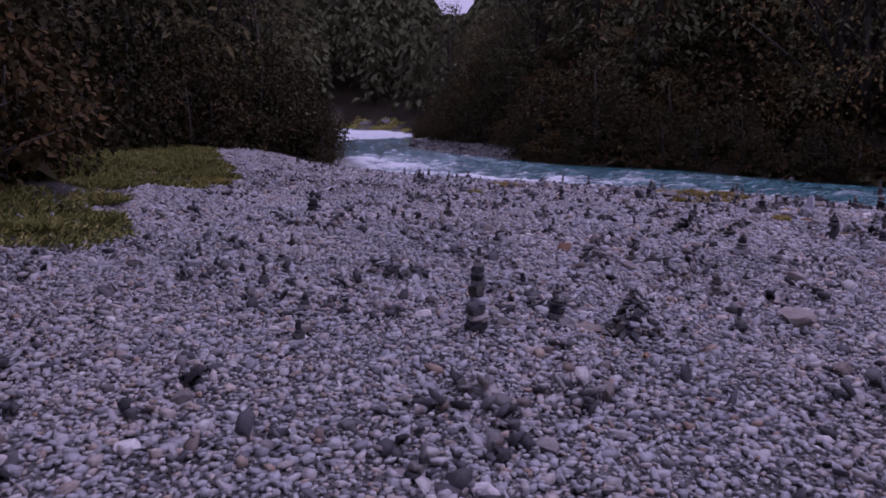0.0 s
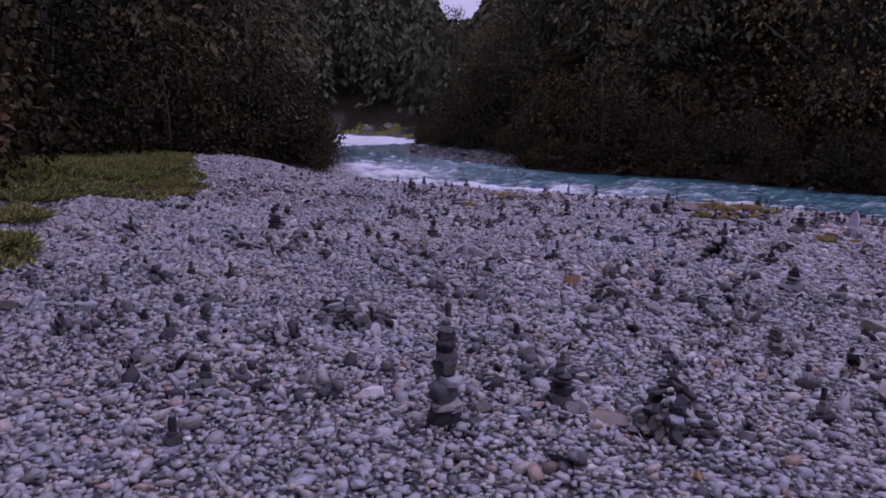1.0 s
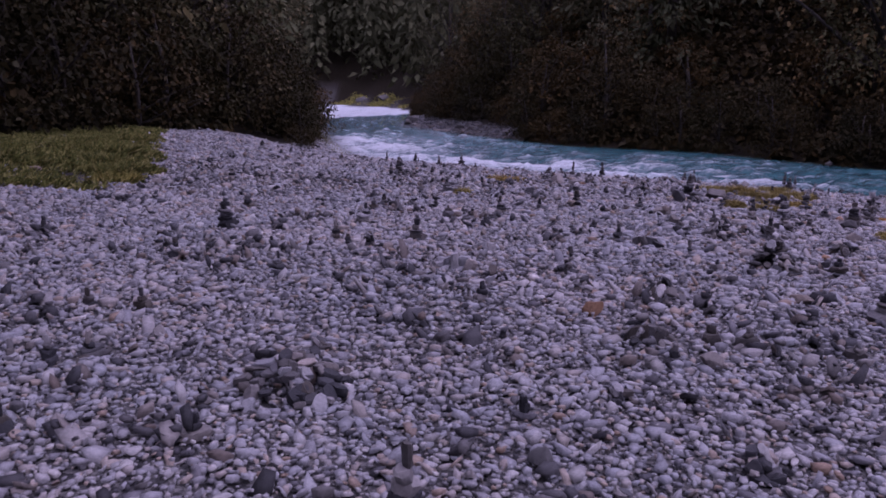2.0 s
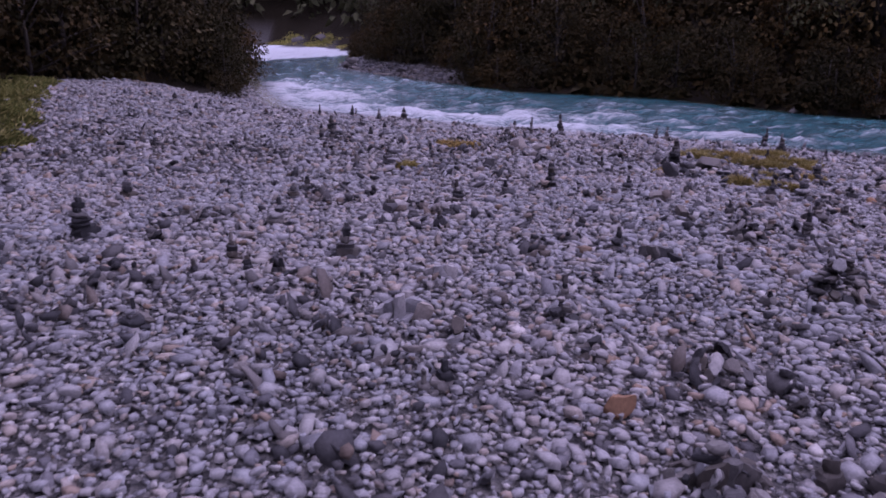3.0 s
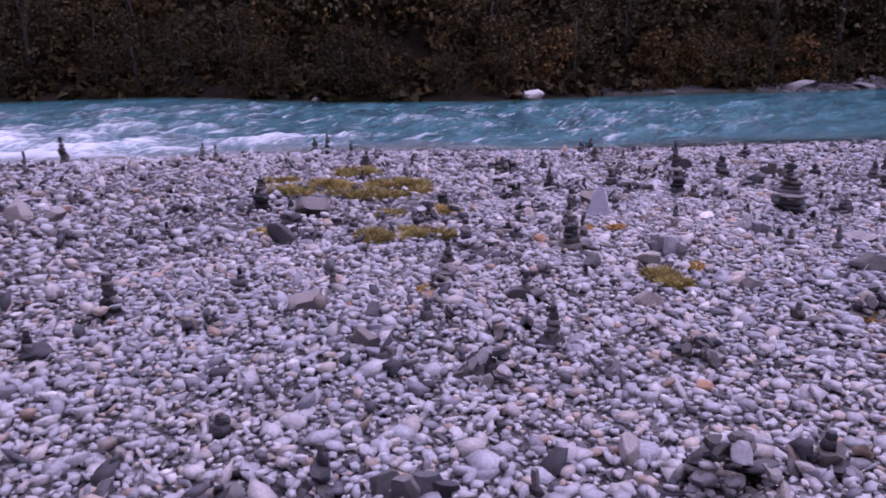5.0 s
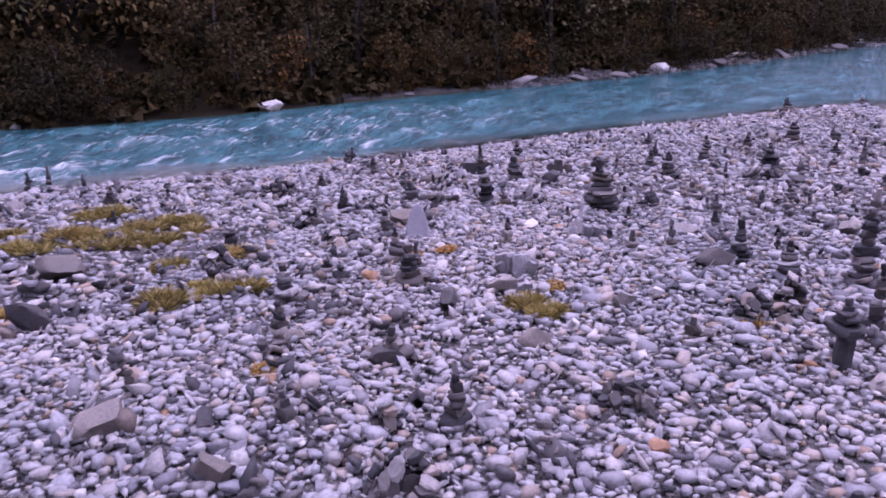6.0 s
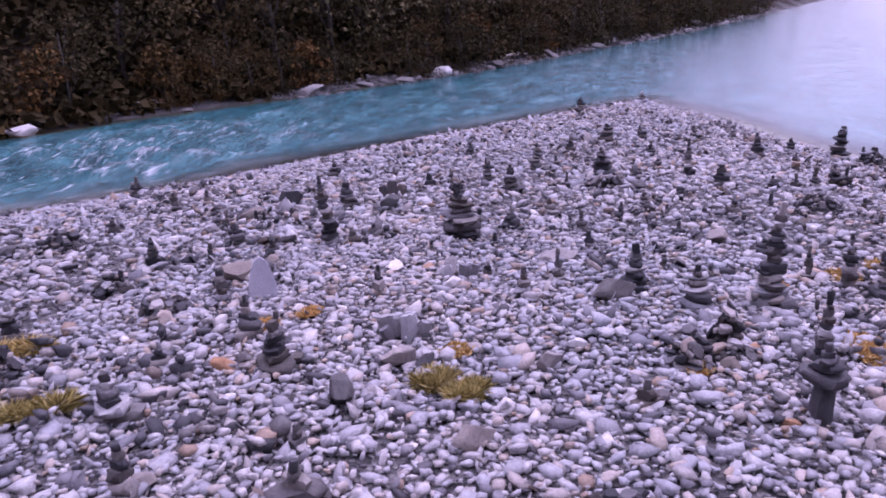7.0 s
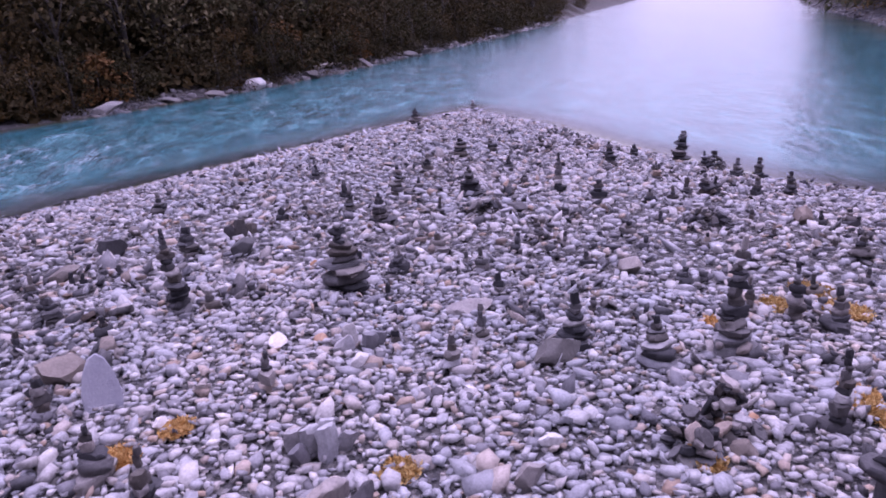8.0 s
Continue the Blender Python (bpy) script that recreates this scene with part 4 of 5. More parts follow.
def moss(x, y, h, w):
    """Low orange growth that creeps over the stones."""
    r = stone_rng
    vs, fs, n = [], [], 0
    for i in range(int(24 + 130 * w)):
        a, d = r.uniform(0, 2 * math.pi), 0.75 * w * math.sqrt(r.uniform())
        px, py = x + d * math.cos(a), y + 0.6 * d * math.sin(a)
        v, f = blades(r, px, py, ground_z(px, py) + 0.016, 60, r.uniform(0.012, 0.05), 0.024, 0.004, 1.2)
        vs.append(v), fs.append(f + n)
        n += len(v)
    v, f = np.concatenate(vs), np.concatenate(fs)
    return tagged(new("moss_patch", mesh_from("moss_patch", v, f, M_MOSS)), "patch of rusty orange moss creeping over the stones", "moss", group="moss patches on the gravel bar")


def tall_cairn(x, y):
    """A slender cairn: two thick blocks, then ever smaller stones, some tipped."""
    root = new("stone_cairn")
    root.matrix_basis = pose(x, y, ground_z(x, y) - 0.02, 0, 0, 0)
    z = 0.0
    for k, (thick, wide, deep, off, tip, pale) in enumerate((
        (0.095, 0.175, 0.15, 0.0, 2, 0), (0.034, 0.170, 0.14, 0.012, -3, 1), (0.080, 0.150, 0.13, -0.006, 3, 0), (0.034, 0.130, 0.11, 0.010, -5, 1), (0.060, 0.115, 0.10, -0.004, 6, 0),
        (0.050, 0.100, 0.085, 0.004, -5, 0), (0.042, 0.090, 0.08, -0.004, 10, 0), (0.038, 0.078, 0.07, 0.004, -9, 0), (0.032, 0.070, 0.06, 0.0, 8, 1), (0.030, 0.060, 0.05, 0.005, -8, 0), (0.052, 0.034, 0.03, 0.006, 4, 0),
    )):
        pool = LIGHT_STONES if pale else FLAT_STONES
        piece("stone", pool[(3 * k + 1) % len(pool)], root, pose(off, 0, z, tip * 0.6, tip, 47 * k) @ Matrix.Diagonal((wide, deep, thick * 1.15, 1)))
        z += thick
    for k, (ox, oy, size, tip) in enumerate(((0.13, -0.02, 0.11, 22), (-0.12, -0.04, 0.09, -30), (0.22, 0.03, 0.08, 10), (-0.02, -0.13, 0.08, 15))):
        piece("stone", FLAT_STONES[k + 4], root, pose(ox, oy, 0.01, tip, tip, 60 * k) @ Matrix.Diagonal((size, 0.75 * size, 0.4 * size, 1)))
    return tagged(root, "tall slender cairn of dark stones on two thick blocks", "cairn", group="cairns on the gravel bar")


# the cairn that the way leads up to
tall_cairn(0.09, 4.81)
for x, y, h, w in (
    (1.22, 8.80, 0.13, 0.06), (4.78, 11.06, 0.16, 0.06), (4.84, 11.25, 0.20, 0.09), (0.08, 9.58, 0.20, 0.10), (4.92, 8.68, 0.31, 0.09), (2.26, 8.66, 0.07, 0.06),
    (3.22, 10.00, 0.23, 0.07), (-0.95, 4.49, 0.12, 0.08), (5.35, 11.64, 0.19, 0.07), (5.42, 10.76, 0.15, 0.06), (2.25, 9.20, 0.10, 0.05), (5.60, 10.00, 0.15, 0.08),
    (5.59, 9.11, 0.22, 0.10), (5.61, 8.53, 0.06, 0.05), (5.68, 8.73, 0.54, 0.16), (3.51, 11.04, 0.22, 0.10), (0.62, 5.04, 0.23, 0.11), (4.43, 9.40, 0.09, 0.13),
    (-1.01, 5.16, 0.12, 0.08), (5.88, 9.42, 0.24, 0.10), (-0.86, 5.24, 0.08, 0.06), (5.96, 9.85, 0.18, 0.07),
):
    cairn(x, y, h, w)
for x, y, h, w in (
    (5.98, 10.26, 0.07, 0.05), (5.94, 8.13, 0.20, 0.13), (6.05, 12.09, 0.12, 0.07), (1.70, 10.22, 0.07, 0.09), (1.92, 5.38, 0.11, 0.09), (-1.47, 8.89, 0.07, 0.06),
    (6.09, 8.26, 0.30, 0.07), (6.27, 11.76, 0.09, 0.09), (6.20, 8.45, 0.20, 0.05), (6.29, 10.67, 0.07, 0.05), (6.29, 9.59, 0.07, 0.05), (6.29, 9.24, 0.07, 0.05),
    (6.48, 11.26, 0.10, 0.07), (6.50, 11.43, 0.47, 0.13), (6.52, 12.13, 0.19, 0.09), (-1.06, 9.21, 0.08, 0.06), (-0.27, 9.19, 0.08, 0.06), (-1.42, 5.88, 0.14, 0.06),
    (6.51, 7.95, 0.11, 0.07), (-0.76, 9.29, 0.08, 0.06), (-0.72, 5.90, 0.08, 0.08), (-0.47, 9.27, 0.08, 0.06),
):
    cairn(x, y, h, w)
for x, y, h, w in (
    (4.54, 10.97, 0.21, 0.12), (6.64, 10.31, 0.07, 0.06), (6.64, 9.69, 0.10, 0.08), (-2.06, 6.01, 0.08, 0.07), (6.73, 10.55, 0.38, 0.24), (0.92, 11.19, 0.18, 0.15),
    (2.00, 5.95, 0.18, 0.10), (6.70, 7.53, 0.08, 0.06), (-1.77, 6.11, 0.08, 0.07), (-1.64, 6.13, 0.08, 0.07), (6.78, 8.59, 0.13, 0.10), (0.55, 6.16, 0.08, 0.07),
    (7.08, 10.26, 0.14, 0.11), (7.06, 9.75, 0.13, 0.08), (2.36, 6.27, 0.09, 0.08), (-2.09, 6.40, 0.09, 0.08), (-0.18, 12.12, 0.07, 0.06), (7.18, 12.55, 0.14, 0.08),
    (7.19, 12.31, 0.11, 0.06), (7.15, 9.84, 0.08, 0.06), (3.58, 10.49, 0.14, 0.13), (7.21, 12.24, 0.08, 0.06),
):
    cairn(x, y, h, w)
for x, y, h, w in (
    (7.20, 10.50, 0.08, 0.06), (7.16, 9.08, 0.08, 0.06), (7.17, 7.30, 0.18, 0.11), (7.33, 12.06, 0.08, 0.07), (-1.58, 6.62, 0.12, 0.07), (-1.77, 6.63, 0.09, 0.08),
    (7.40, 10.01, 0.14, 0.10), (3.91, 10.61, 0.08, 0.07), (-1.43, 6.73, 0.12, 0.13), (7.43, 9.49, 0.11, 0.09), (1.36, 6.77, 0.09, 0.08), (1.84, 11.73, 0.23, 0.09),
    (7.53, 8.61, 0.09, 0.07), (2.88, 11.28, 0.08, 0.07), (7.56, 9.14, 0.09, 0.07), (7.49, 7.30, 0.09, 0.07), (7.54, 8.18, 0.09, 0.07), (4.82, 12.57, 0.22, 0.09),
    (2.31, 6.86, 0.10, 0.09), (-2.21, 6.98, 0.10, 0.09), (0.70, 10.23, 0.10, 0.08), (7.78, 9.30, 0.13, 0.08),
):
    cairn(x, y, h, w)
for x, y, h, w in (
    (1.83, 7.02, 0.10, 0.09), (1.65, 7.08, 0.10, 0.09), (7.85, 8.84, 0.09, 0.07), (7.82, 7.58, 0.09, 0.07), (7.92, 8.63, 0.15, 0.12), (4.02, 11.41, 0.19, 0.16),
    (2.92, 10.52, 0.10, 0.09), (8.10, 6.86, 0.13, 0.11), (-1.77, 7.51, 0.10, 0.09), (0.37, 10.81, 0.11, 0.09), (5.56, 12.41, 0.14, 0.09), (8.15, 7.61, 0.10, 0.08),
    (-1.48, 7.54, 0.11, 0.09), (8.19, 8.29, 0.10, 0.08), (8.18, 7.06, 0.10, 0.08), (2.83, 7.48, 0.21, 0.13), (8.40, 10.42, 0.23, 0.13), (0.09, 13.44, 0.09, 0.08),
    (0.43, 13.30, 0.15, 0.13), (5.04, 14.02, 0.12, 0.09), (2.61, 12.48, 0.09, 0.08), (0.41, 7.83, 0.08, 0.06),
):
    cairn(x, y, h, w)
for x, y, h, w in (
    (0.49, 7.83, 0.11, 0.10), (8.69, 9.95, 0.11, 0.08), (-0.40, 11.37, 0.11, 0.09), (8.77, 11.25, 0.11, 0.08), (2.69, 7.93, 0.11, 0.10), (6.16, 12.57, 0.18, 0.08),
    (8.99, 11.10, 0.11, 0.09), (-0.30, 11.65, 0.12, 0.10), (1.40, 11.48, 0.12, 0.10), (8.97, 7.94, 0.14, 0.09), (9.03, 8.56, 0.19, 0.18), (9.04, 8.12, 0.11, 0.09),
    (3.03, 11.54, 0.12, 0.10), (2.51, 11.67, 0.12, 0.10), (2.51, 13.32, 0.10, 0.09), (9.33, 11.75, 0.11, 0.09), (9.34, 10.79, 0.17, 0.11), (-0.90, 8.57, 0.12, 0.11),
    (3.55, 12.88, 0.19, 0.17), (4.51, 11.53, 0.12, 0.10), (2.76, 13.28, 0.10, 0.09), (0.95, 14.12, 0.10, 0.09),
):
    cairn(x, y, h, w)
for x, y, h, w in (
    (9.36, 7.71, 0.16, 0.11), (9.35, 7.52, 0.21, 0.13), (9.47, 9.63, 0.24, 0.14), (9.38, 7.41, 0.18, 0.10), (9.42, 7.01, 0.18, 0.11), (3.19, 8.71, 0.13, 0.12),
    (9.60, 10.31, 0.25, 0.18), (9.65, 10.13, 0.12, 0.10), (9.60, 8.81, 0.36, 0.10), (-1.72, 8.94, 0.13, 0.12), (7.76, 11.72, 0.27, 0.10), (9.68, 6.59, 0.23, 0.11),
    (9.89, 12.61, 0.20, 0.11), (6.19, 14.67, 0.11, 0.08), (9.95, 9.81, 0.08, 0.10), (9.99, 9.08, 0.13, 0.10), (8.77, 10.69, 0.23, 0.10), (-0.59, 9.53, 0.16, 0.07),
    (-2.99, 9.58, 0.13, 0.11), (2.44, 12.93, 0.13, 0.07), (10.59, 10.02, 0.19, 0.09), (10.49, 7.64, 0.20, 0.10),
):
    cairn(x, y, h, w)
for x, y, h, w in (
    (10.73, 11.21, 0.14, 0.11), (0.26, 15.95, 0.12, 0.11), (-1.63, 10.14, 0.26, 0.15), (11.06, 9.12, 0.14, 0.11), (0.48, 16.27, 0.20, 0.11), (-0.44, 10.45, 0.17, 0.10),
    (-2.57, 14.18, 0.16, 0.09), (11.50, 9.61, 0.23, 0.23), (11.32, 6.43, 0.24, 0.14), (7.30, 13.67, 0.15, 0.06), (11.73, 7.83, 0.26, 0.12), (8.09, 13.53, 0.19, 0.10),
    (11.65, 6.03, 0.26, 0.18), (8.52, 13.47, 0.13, 0.10), (5.63, 14.80, 0.22, 0.11), (12.27, 9.19, 0.16, 0.13), (-1.76, 11.56, 0.14, 0.09), (12.27, 6.47, 0.22, 0.11),
    (0.12, 18.01, 0.15, 0.13), (-0.24, 15.38, 0.23, 0.07), (12.64, 6.68, 0.42, 0.26), (-0.40, 15.64, 0.21, 0.07),
):
    cairn(x, y, h, w)
for x, y, h, w in (
    (12.94, 8.46, 0.21, 0.09), (12.97, 7.18, 0.15, 0.11), (7.58, 18.95, 0.30, 0.13), (13.23, 7.89, 0.18, 0.09), (9.79, 15.14, 0.18, 0.11), (6.38, 16.16, 0.25, 0.08),
    (6.67, 17.17, 0.34, 0.08), (3.72, 13.65, 0.28, 0.12), (-3.36, 17.65, 0.12, 0.05), (5.03, 17.27, 0.22, 0.05), (10.96, 15.85, 0.24, 0.13), (1.27, 20.42, 0.13, 0.09),
    (4.94, 17.49, 0.19, 0.07), (0.47, 21.07, 0.23, 0.09), (-0.07, 21.33, 0.26, 0.09), (3.00, 18.15, 0.28, 0.07), (1.01, 21.37, 0.29, 0.12), (16.22, 10.15, 0.27, 0.25),
    (6.10, 20.05, 0.26, 0.07), (4.28, 21.15, 0.46, 0.19), (3.38, 21.79, 0.26, 0.17), (-0.30, 16.65, 0.26, 0.15),
):
    cairn(x, y, h, w)
for x, y, h, w in (
    (-3.57, 21.20, 0.19, 0.16), (-0.71, 20.97, 0.21, 0.06), (18.33, 8.96, 0.23, 0.23), (0.53, 24.13, 0.22, 0.10), (-0.04, 24.63, 0.25, 0.08), (1.06, 23.68, 0.24, 0.10),
):
    cairn(x, y, h, w)

for x, y, h, w in (
    (2.76, 9.93, 0.22, 0.23), (1.31, 7.13, 0.20, 0.25), (4.86, 9.21, 0.23, 0.18), (3.09, 10.20, 0.14, 0.12), (4.97, 9.04, 0.28, 0.18),
    (2.74, 8.82, 0.31, 0.29), (0.73, 5.40, 0.14, 0.18), (1.05, 4.78, 0.35, 0.28), 
    (0.96, 6.35, 0.09, 0.18), (-0.42, 6.87, 0.10, 0.20), (4.34, 12.24, 0.23, 0.20), (-0.47, 6.47, 0.18, 0.43), (1.80, 11.68, 0.13, 0.25), (5.15, 11.90, 0.13, 0.35),
    (1.50, 12.09, 0.11, 0.20), (-1.22, 7.06, 0.07, 0.17), (8.12, 7.96, 0.25, 0.32), (5.55, 12.48, 0.21, 0.20),
):
    heap(x, y, h, w)
for x, y, h, w in (
    (8.52, 9.60, 0.20, 0.45), (2.16, 15.76, 0.28, 0.20), (6.78, 13.76, 0.21, 0.33), (12.29, 6.34, 0.30, 0.31),
):
    heap(x, y, h, w)

for x, y, h, w in (
    (2.54, 10.47, 0.22, 0.14), (4.67, 10.34, 0.08, 0.11), (4.68, 10.45, 0.22, 0.14), (4.70, 9.81, 0.13, 0.11), (4.81, 9.06, 0.09, 0.10), (4.81, 9.25, 0.07, 0.15),
    (2.79, 10.78, 0.09, 0.12), (2.62, 11.11, 0.14, 0.18), (0.65, 9.77, 0.12, 0.11), (0.80, 4.85, 0.06, 0.15), (5.71, 11.73, 0.15, 0.20), (0.25, 4.96, 0.09, 0.09),
    (0.33, 4.97, 0.09, 0.06), (5.70, 9.53, 0.16, 0.23), (4.02, 10.00, 0.13, 0.15), (1.24, 10.09, 0.06, 0.08), (3.63, 11.06, 0.07, 0.08), (6.08, 11.67, 0.09, 0.13),
    (3.16, 12.39, 0.25, 0.21), (4.27, 10.57, 0.15, 0.20), (2.33, 5.65, 0.11, 0.15), (0.44, 11.20, 0.06, 0.09),
):
    boulder(x, y, h, w, M_BLOCK, "dark grey angular boulder lying on the gravel")
for x, y, h, w in (
    (-1.01, 9.48, 0.07, 0.08), (7.01, 8.83, 0.15, 0.21), (-2.59, 6.44, 0.09, 0.10), (3.91, 13.19, 0.23, 0.36), (2.89, 6.46, 0.14, 0.16), (7.55, 12.50, 0.12, 0.19),
    (7.51, 7.44, 0.08, 0.10), (7.75, 11.34, 0.21, 0.16), (6.37, 9.89, 0.11, 0.24), (0.87, 12.67, 0.07, 0.10), (8.13, 12.39, 0.24, 0.19), (8.30, 7.12, 0.18, 0.20),
    (-1.79, 11.25, 0.08, 0.11), (1.48, 13.04, 0.13, 0.14), (8.64, 9.35, 0.12, 0.17), (2.52, 7.91, 0.09, 0.13), (-0.32, 8.02, 0.06, 0.09), (5.42, 15.94, 0.16, 0.16),
    (6.56, 14.08, 0.12, 0.14), (2.70, 9.18, 0.10, 0.16), (2.29, 14.35, 0.16, 0.19), (-3.28, 13.20, 0.14, 0.11),
):
    boulder(x, y, h, w, M_BLOCK, "dark grey angular boulder lying on the gravel")
for x, y, h, w in (
    (2.13, 14.65, 0.22, 0.36), (4.56, 13.96, 0.09, 0.30), (3.60, 15.64, 0.12, 0.23), (9.27, 14.02, 0.16, 0.14), (-3.31, 12.71, 0.18, 0.11),
):
    boulder(x, y, h, w, M_BLOCK, "dark grey angular boulder lying on the gravel")

for x, y, h, w in (
    (4.93, 9.69, 0.13, 0.11), (5.20, 11.13, 0.13, 0.10), (5.35, 9.00, 0.08, 0.09), (5.66, 10.40, 0.17, 0.12), (5.35, 9.95, 0.10, 0.07), (4.33, 10.45, 0.13, 0.11),
    (4.23, 11.04, 0.08, 0.11), (5.96, 10.81, 0.11, 0.14),
):
    boulder(x, y, 0.75 * h, 0.75 * w, M_WHITE, "pale quartz stone lying on the gravel")

for x, y, h, w in (
    (3.40, 9.31, 0.09, 0.09), (1.01, 4.34, 0.12, 0.07), (2.76, 10.97, 0.08, 0.08), (5.05, 8.92, 0.05, 0.07), (1.14, 7.60, 0.17, 0.17), (3.14, 10.78, 0.10, 0.09),
    (4.13, 9.06, 0.09, 0.06), (4.35, 8.91, 0.07, 0.10), (0.64, 5.04, 0.07, 0.06), (5.95, 10.61, 0.10, 0.13), (4.52, 11.21, 0.10, 0.19), (7.31, 10.80, 0.11, 0.09),
    (2.51, 14.84, 0.10, 0.18), (3.48, 16.75, 0.10, 0.30),
):
    boulder(x, y, 0.7 * h, 0.7 * w, M_RUST, "rust brown stone lying on the gravel")

for x, y, h, w in (
    (4.49, 10.24, 0.13, 0.10), (3.26, 12.68, 0.08, 0.15), (3.73, 12.03, 0.19, 0.18), (3.92, 11.94, 0.08, 0.19), (4.04, 11.78, 0.15, 0.19), (4.40, 10.12, 0.09, 0.10),
    (4.59, 13.26, 0.19, 0.44), (4.22, 14.06, 0.15, 0.28), (4.59, 13.90, 0.22, 0.38), (0.64, 13.01, 0.18, 0.17), (5.22, 13.48, 0.18, 0.22),
    (4.60, 12.37, 0.13, 0.23), (4.22, 12.57, 0.12, 0.16), (1.41, 14.73, 0.17, 0.34), (5.00, 13.55, 0.19, 0.35), (4.55, 14.73, 0.13, 0.24), (5.25, 14.50, 0.15, 0.40),
):
    tuft(x, y, h, w)

for x, y, h, w in (
    (6.16, 7.95, 0.17, 0.22), (6.58, 7.92, 0.13, 0.20), (6.33, 8.22, 0.10, 0.18), (6.08, 8.66, 0.10, 0.08), (5.15, 8.44, 0.15, 0.18), (5.00, 8.42, 0.15, 0.18),
    (4.98, 11.22, 0.10, 0.10), (5.16, 11.06, 0.08, 0.07), (4.80, 10.22, 0.13, 0.08), (4.79, 9.18, 0.08, 0.08), (3.25, 10.90, 0.10, 0.07),
):
    moss(x, y, h, w)


for x, y, h, w, count, turn in ((0.37, 8.56, 0.15, 0.17, 6, 10), (0.62, 9.12, 0.12, 0.16, 4, -20), (4.93, 10.50, 0.17, 0.16, 6, -60), (5.88, 10.42, 0.13, 0.16, 4, -70), (0.02, 3.80, 0.10, 0.10, 4, 5)):
    slab_fan(x, y, h, w, count, turn, LIGHT_STONES, "pale grey slabs stood on edge and leant together")
for x, y, h, w, count, turn in ((1.97, 9.46, 0.13, 0.19, 4, -30), (8.35, 11.50, 0.17, 0.18, 3, -70), (1.30, 7.10, 0.14, 0.2, 4, 0), (2.72, 9.95, 0.12, 0.16, 4, -30)):
    slab_fan(x, y, h, w, count, turn, FLAT_STONES, "dark slabs stood on edge and leant together")
heap(3.66, 9.50, 0.15, 0.24, 1.0)
for x, y, h, w in ((-0.05, 3.72, 0.10, 0.16), (0.62, 8.30, 0.16, 0.16), (1.15, 8.55, 0.16, 0.16), (1.64, 7.90, 0.17, 0.24), (1.18, 8.12, 0.10, 0.14), (1.33, 5.76, 0.13, 0.18)):
    heap(x, y, h, w)
for x, y, h, w in ((0.64, 3.70, 0.12, 0.11), (0.25, 3.05, 0.09, 0.10), (-1.32, 3.50, 0.10, 0.10), (2.25, 5.15, 0.16, 0.19), (1.98, 4.08, 0.10, 0.10), (0.55, 5.76, 0.12, 0.11), (1.52, 6.70, 0.12, 0.13)):
    boulder(x, y, h, w, M_BLOCK, "dark grey angular boulder lying on the gravel")
for x, y, h, w in ((-1.36, 2.98, 0.07, 0.085), (-0.03, 2.66, 0.07, 0.10), (-0.23, 5.10, 0.09, 0.12)):
    boulder(x, y, h, w, M_WHITE, "pale quartz stone lying on the gravel")
cairn(-0.27, 2.82, 0.12, 0.08)
cairn(1.80, 4.98, 0.14, 0.09)
cairn(1.80, 9.72, 0.13, 0.08)


def pale_slab(x, y, h, w, turn):
    """An upright slab with a rounded head."""
    bm = bmesh.new()
    outline = [(-0.5, -0.1), (0.5, -0.1), (0.54, 0.25), (0.40, 0.62), (0.22, 0.90), (0.02, 1.0), (-0.2, 0.93), (-0.40, 0.66), (-0.52, 0.3)]
    front = [bm.verts.new((px * w, -0.02, pz * h)) for px, pz in outline]
    back = [bm.verts.new((px * w * 0.92, 0.025, pz * h * 0.97)) for px, pz in outline]
    bm.faces.new(front)
    bm.faces.new(back[::-1])
    for k in range(len(front)):
        j = (k + 1) % len(front)
        bm.faces.new((front[j], front[k], back[k], back[j]))
    bmesh.ops.bevel(bm, geom=list(bm.edges), offset=0.006, segments=1, affect="EDGES")
    ob = part("standing_slab", bm, M_SLAB, smooth=False)
    ob.matrix_basis = pose(x, y, ground_z(x, y), -14, 0, turn)
    return tagged(ob, "smooth pale blue grey slab standing upright in the gravel", "stone")


pale_slab(5.43, 11.44, 0.235, 0.15, -68)


def table_cairn(x, y):
    """An upright block with a broad slab across it and small stones on top."""
    root = new("stone_cairn")
    root.matrix_basis = pose(x, y, ground_z(x, y) - 0.02, 0, 0, 20)
    for me, z, sx, sy, sz, tilt in ((0, 0.0, 0.10, 0.08, 0.20, 6), (1, 0.185, 0.20, 0.13, 0.04, -6), (2, 0.23, 0.14, 0.10, 0.03, 6), (3, 0.256, 0.09, 0.07, 0.028, -3), (4, 0.28, 0.06, 0.05, 0.025, 2), (5, 0.302, 0.03, 0.03, 0.035, 0)):
        piece("stone", DARK_STONES[me], root, pose(0, 0, z, tilt, tilt, 37 * me) @ Matrix.Diagonal((sx, sy, sz, 1)))
    return tagged(root, "cairn with a broad dark slab laid across an upright block", "cairn", group="cairns on the gravel bar")


table_cairn(4.40, 8.79)


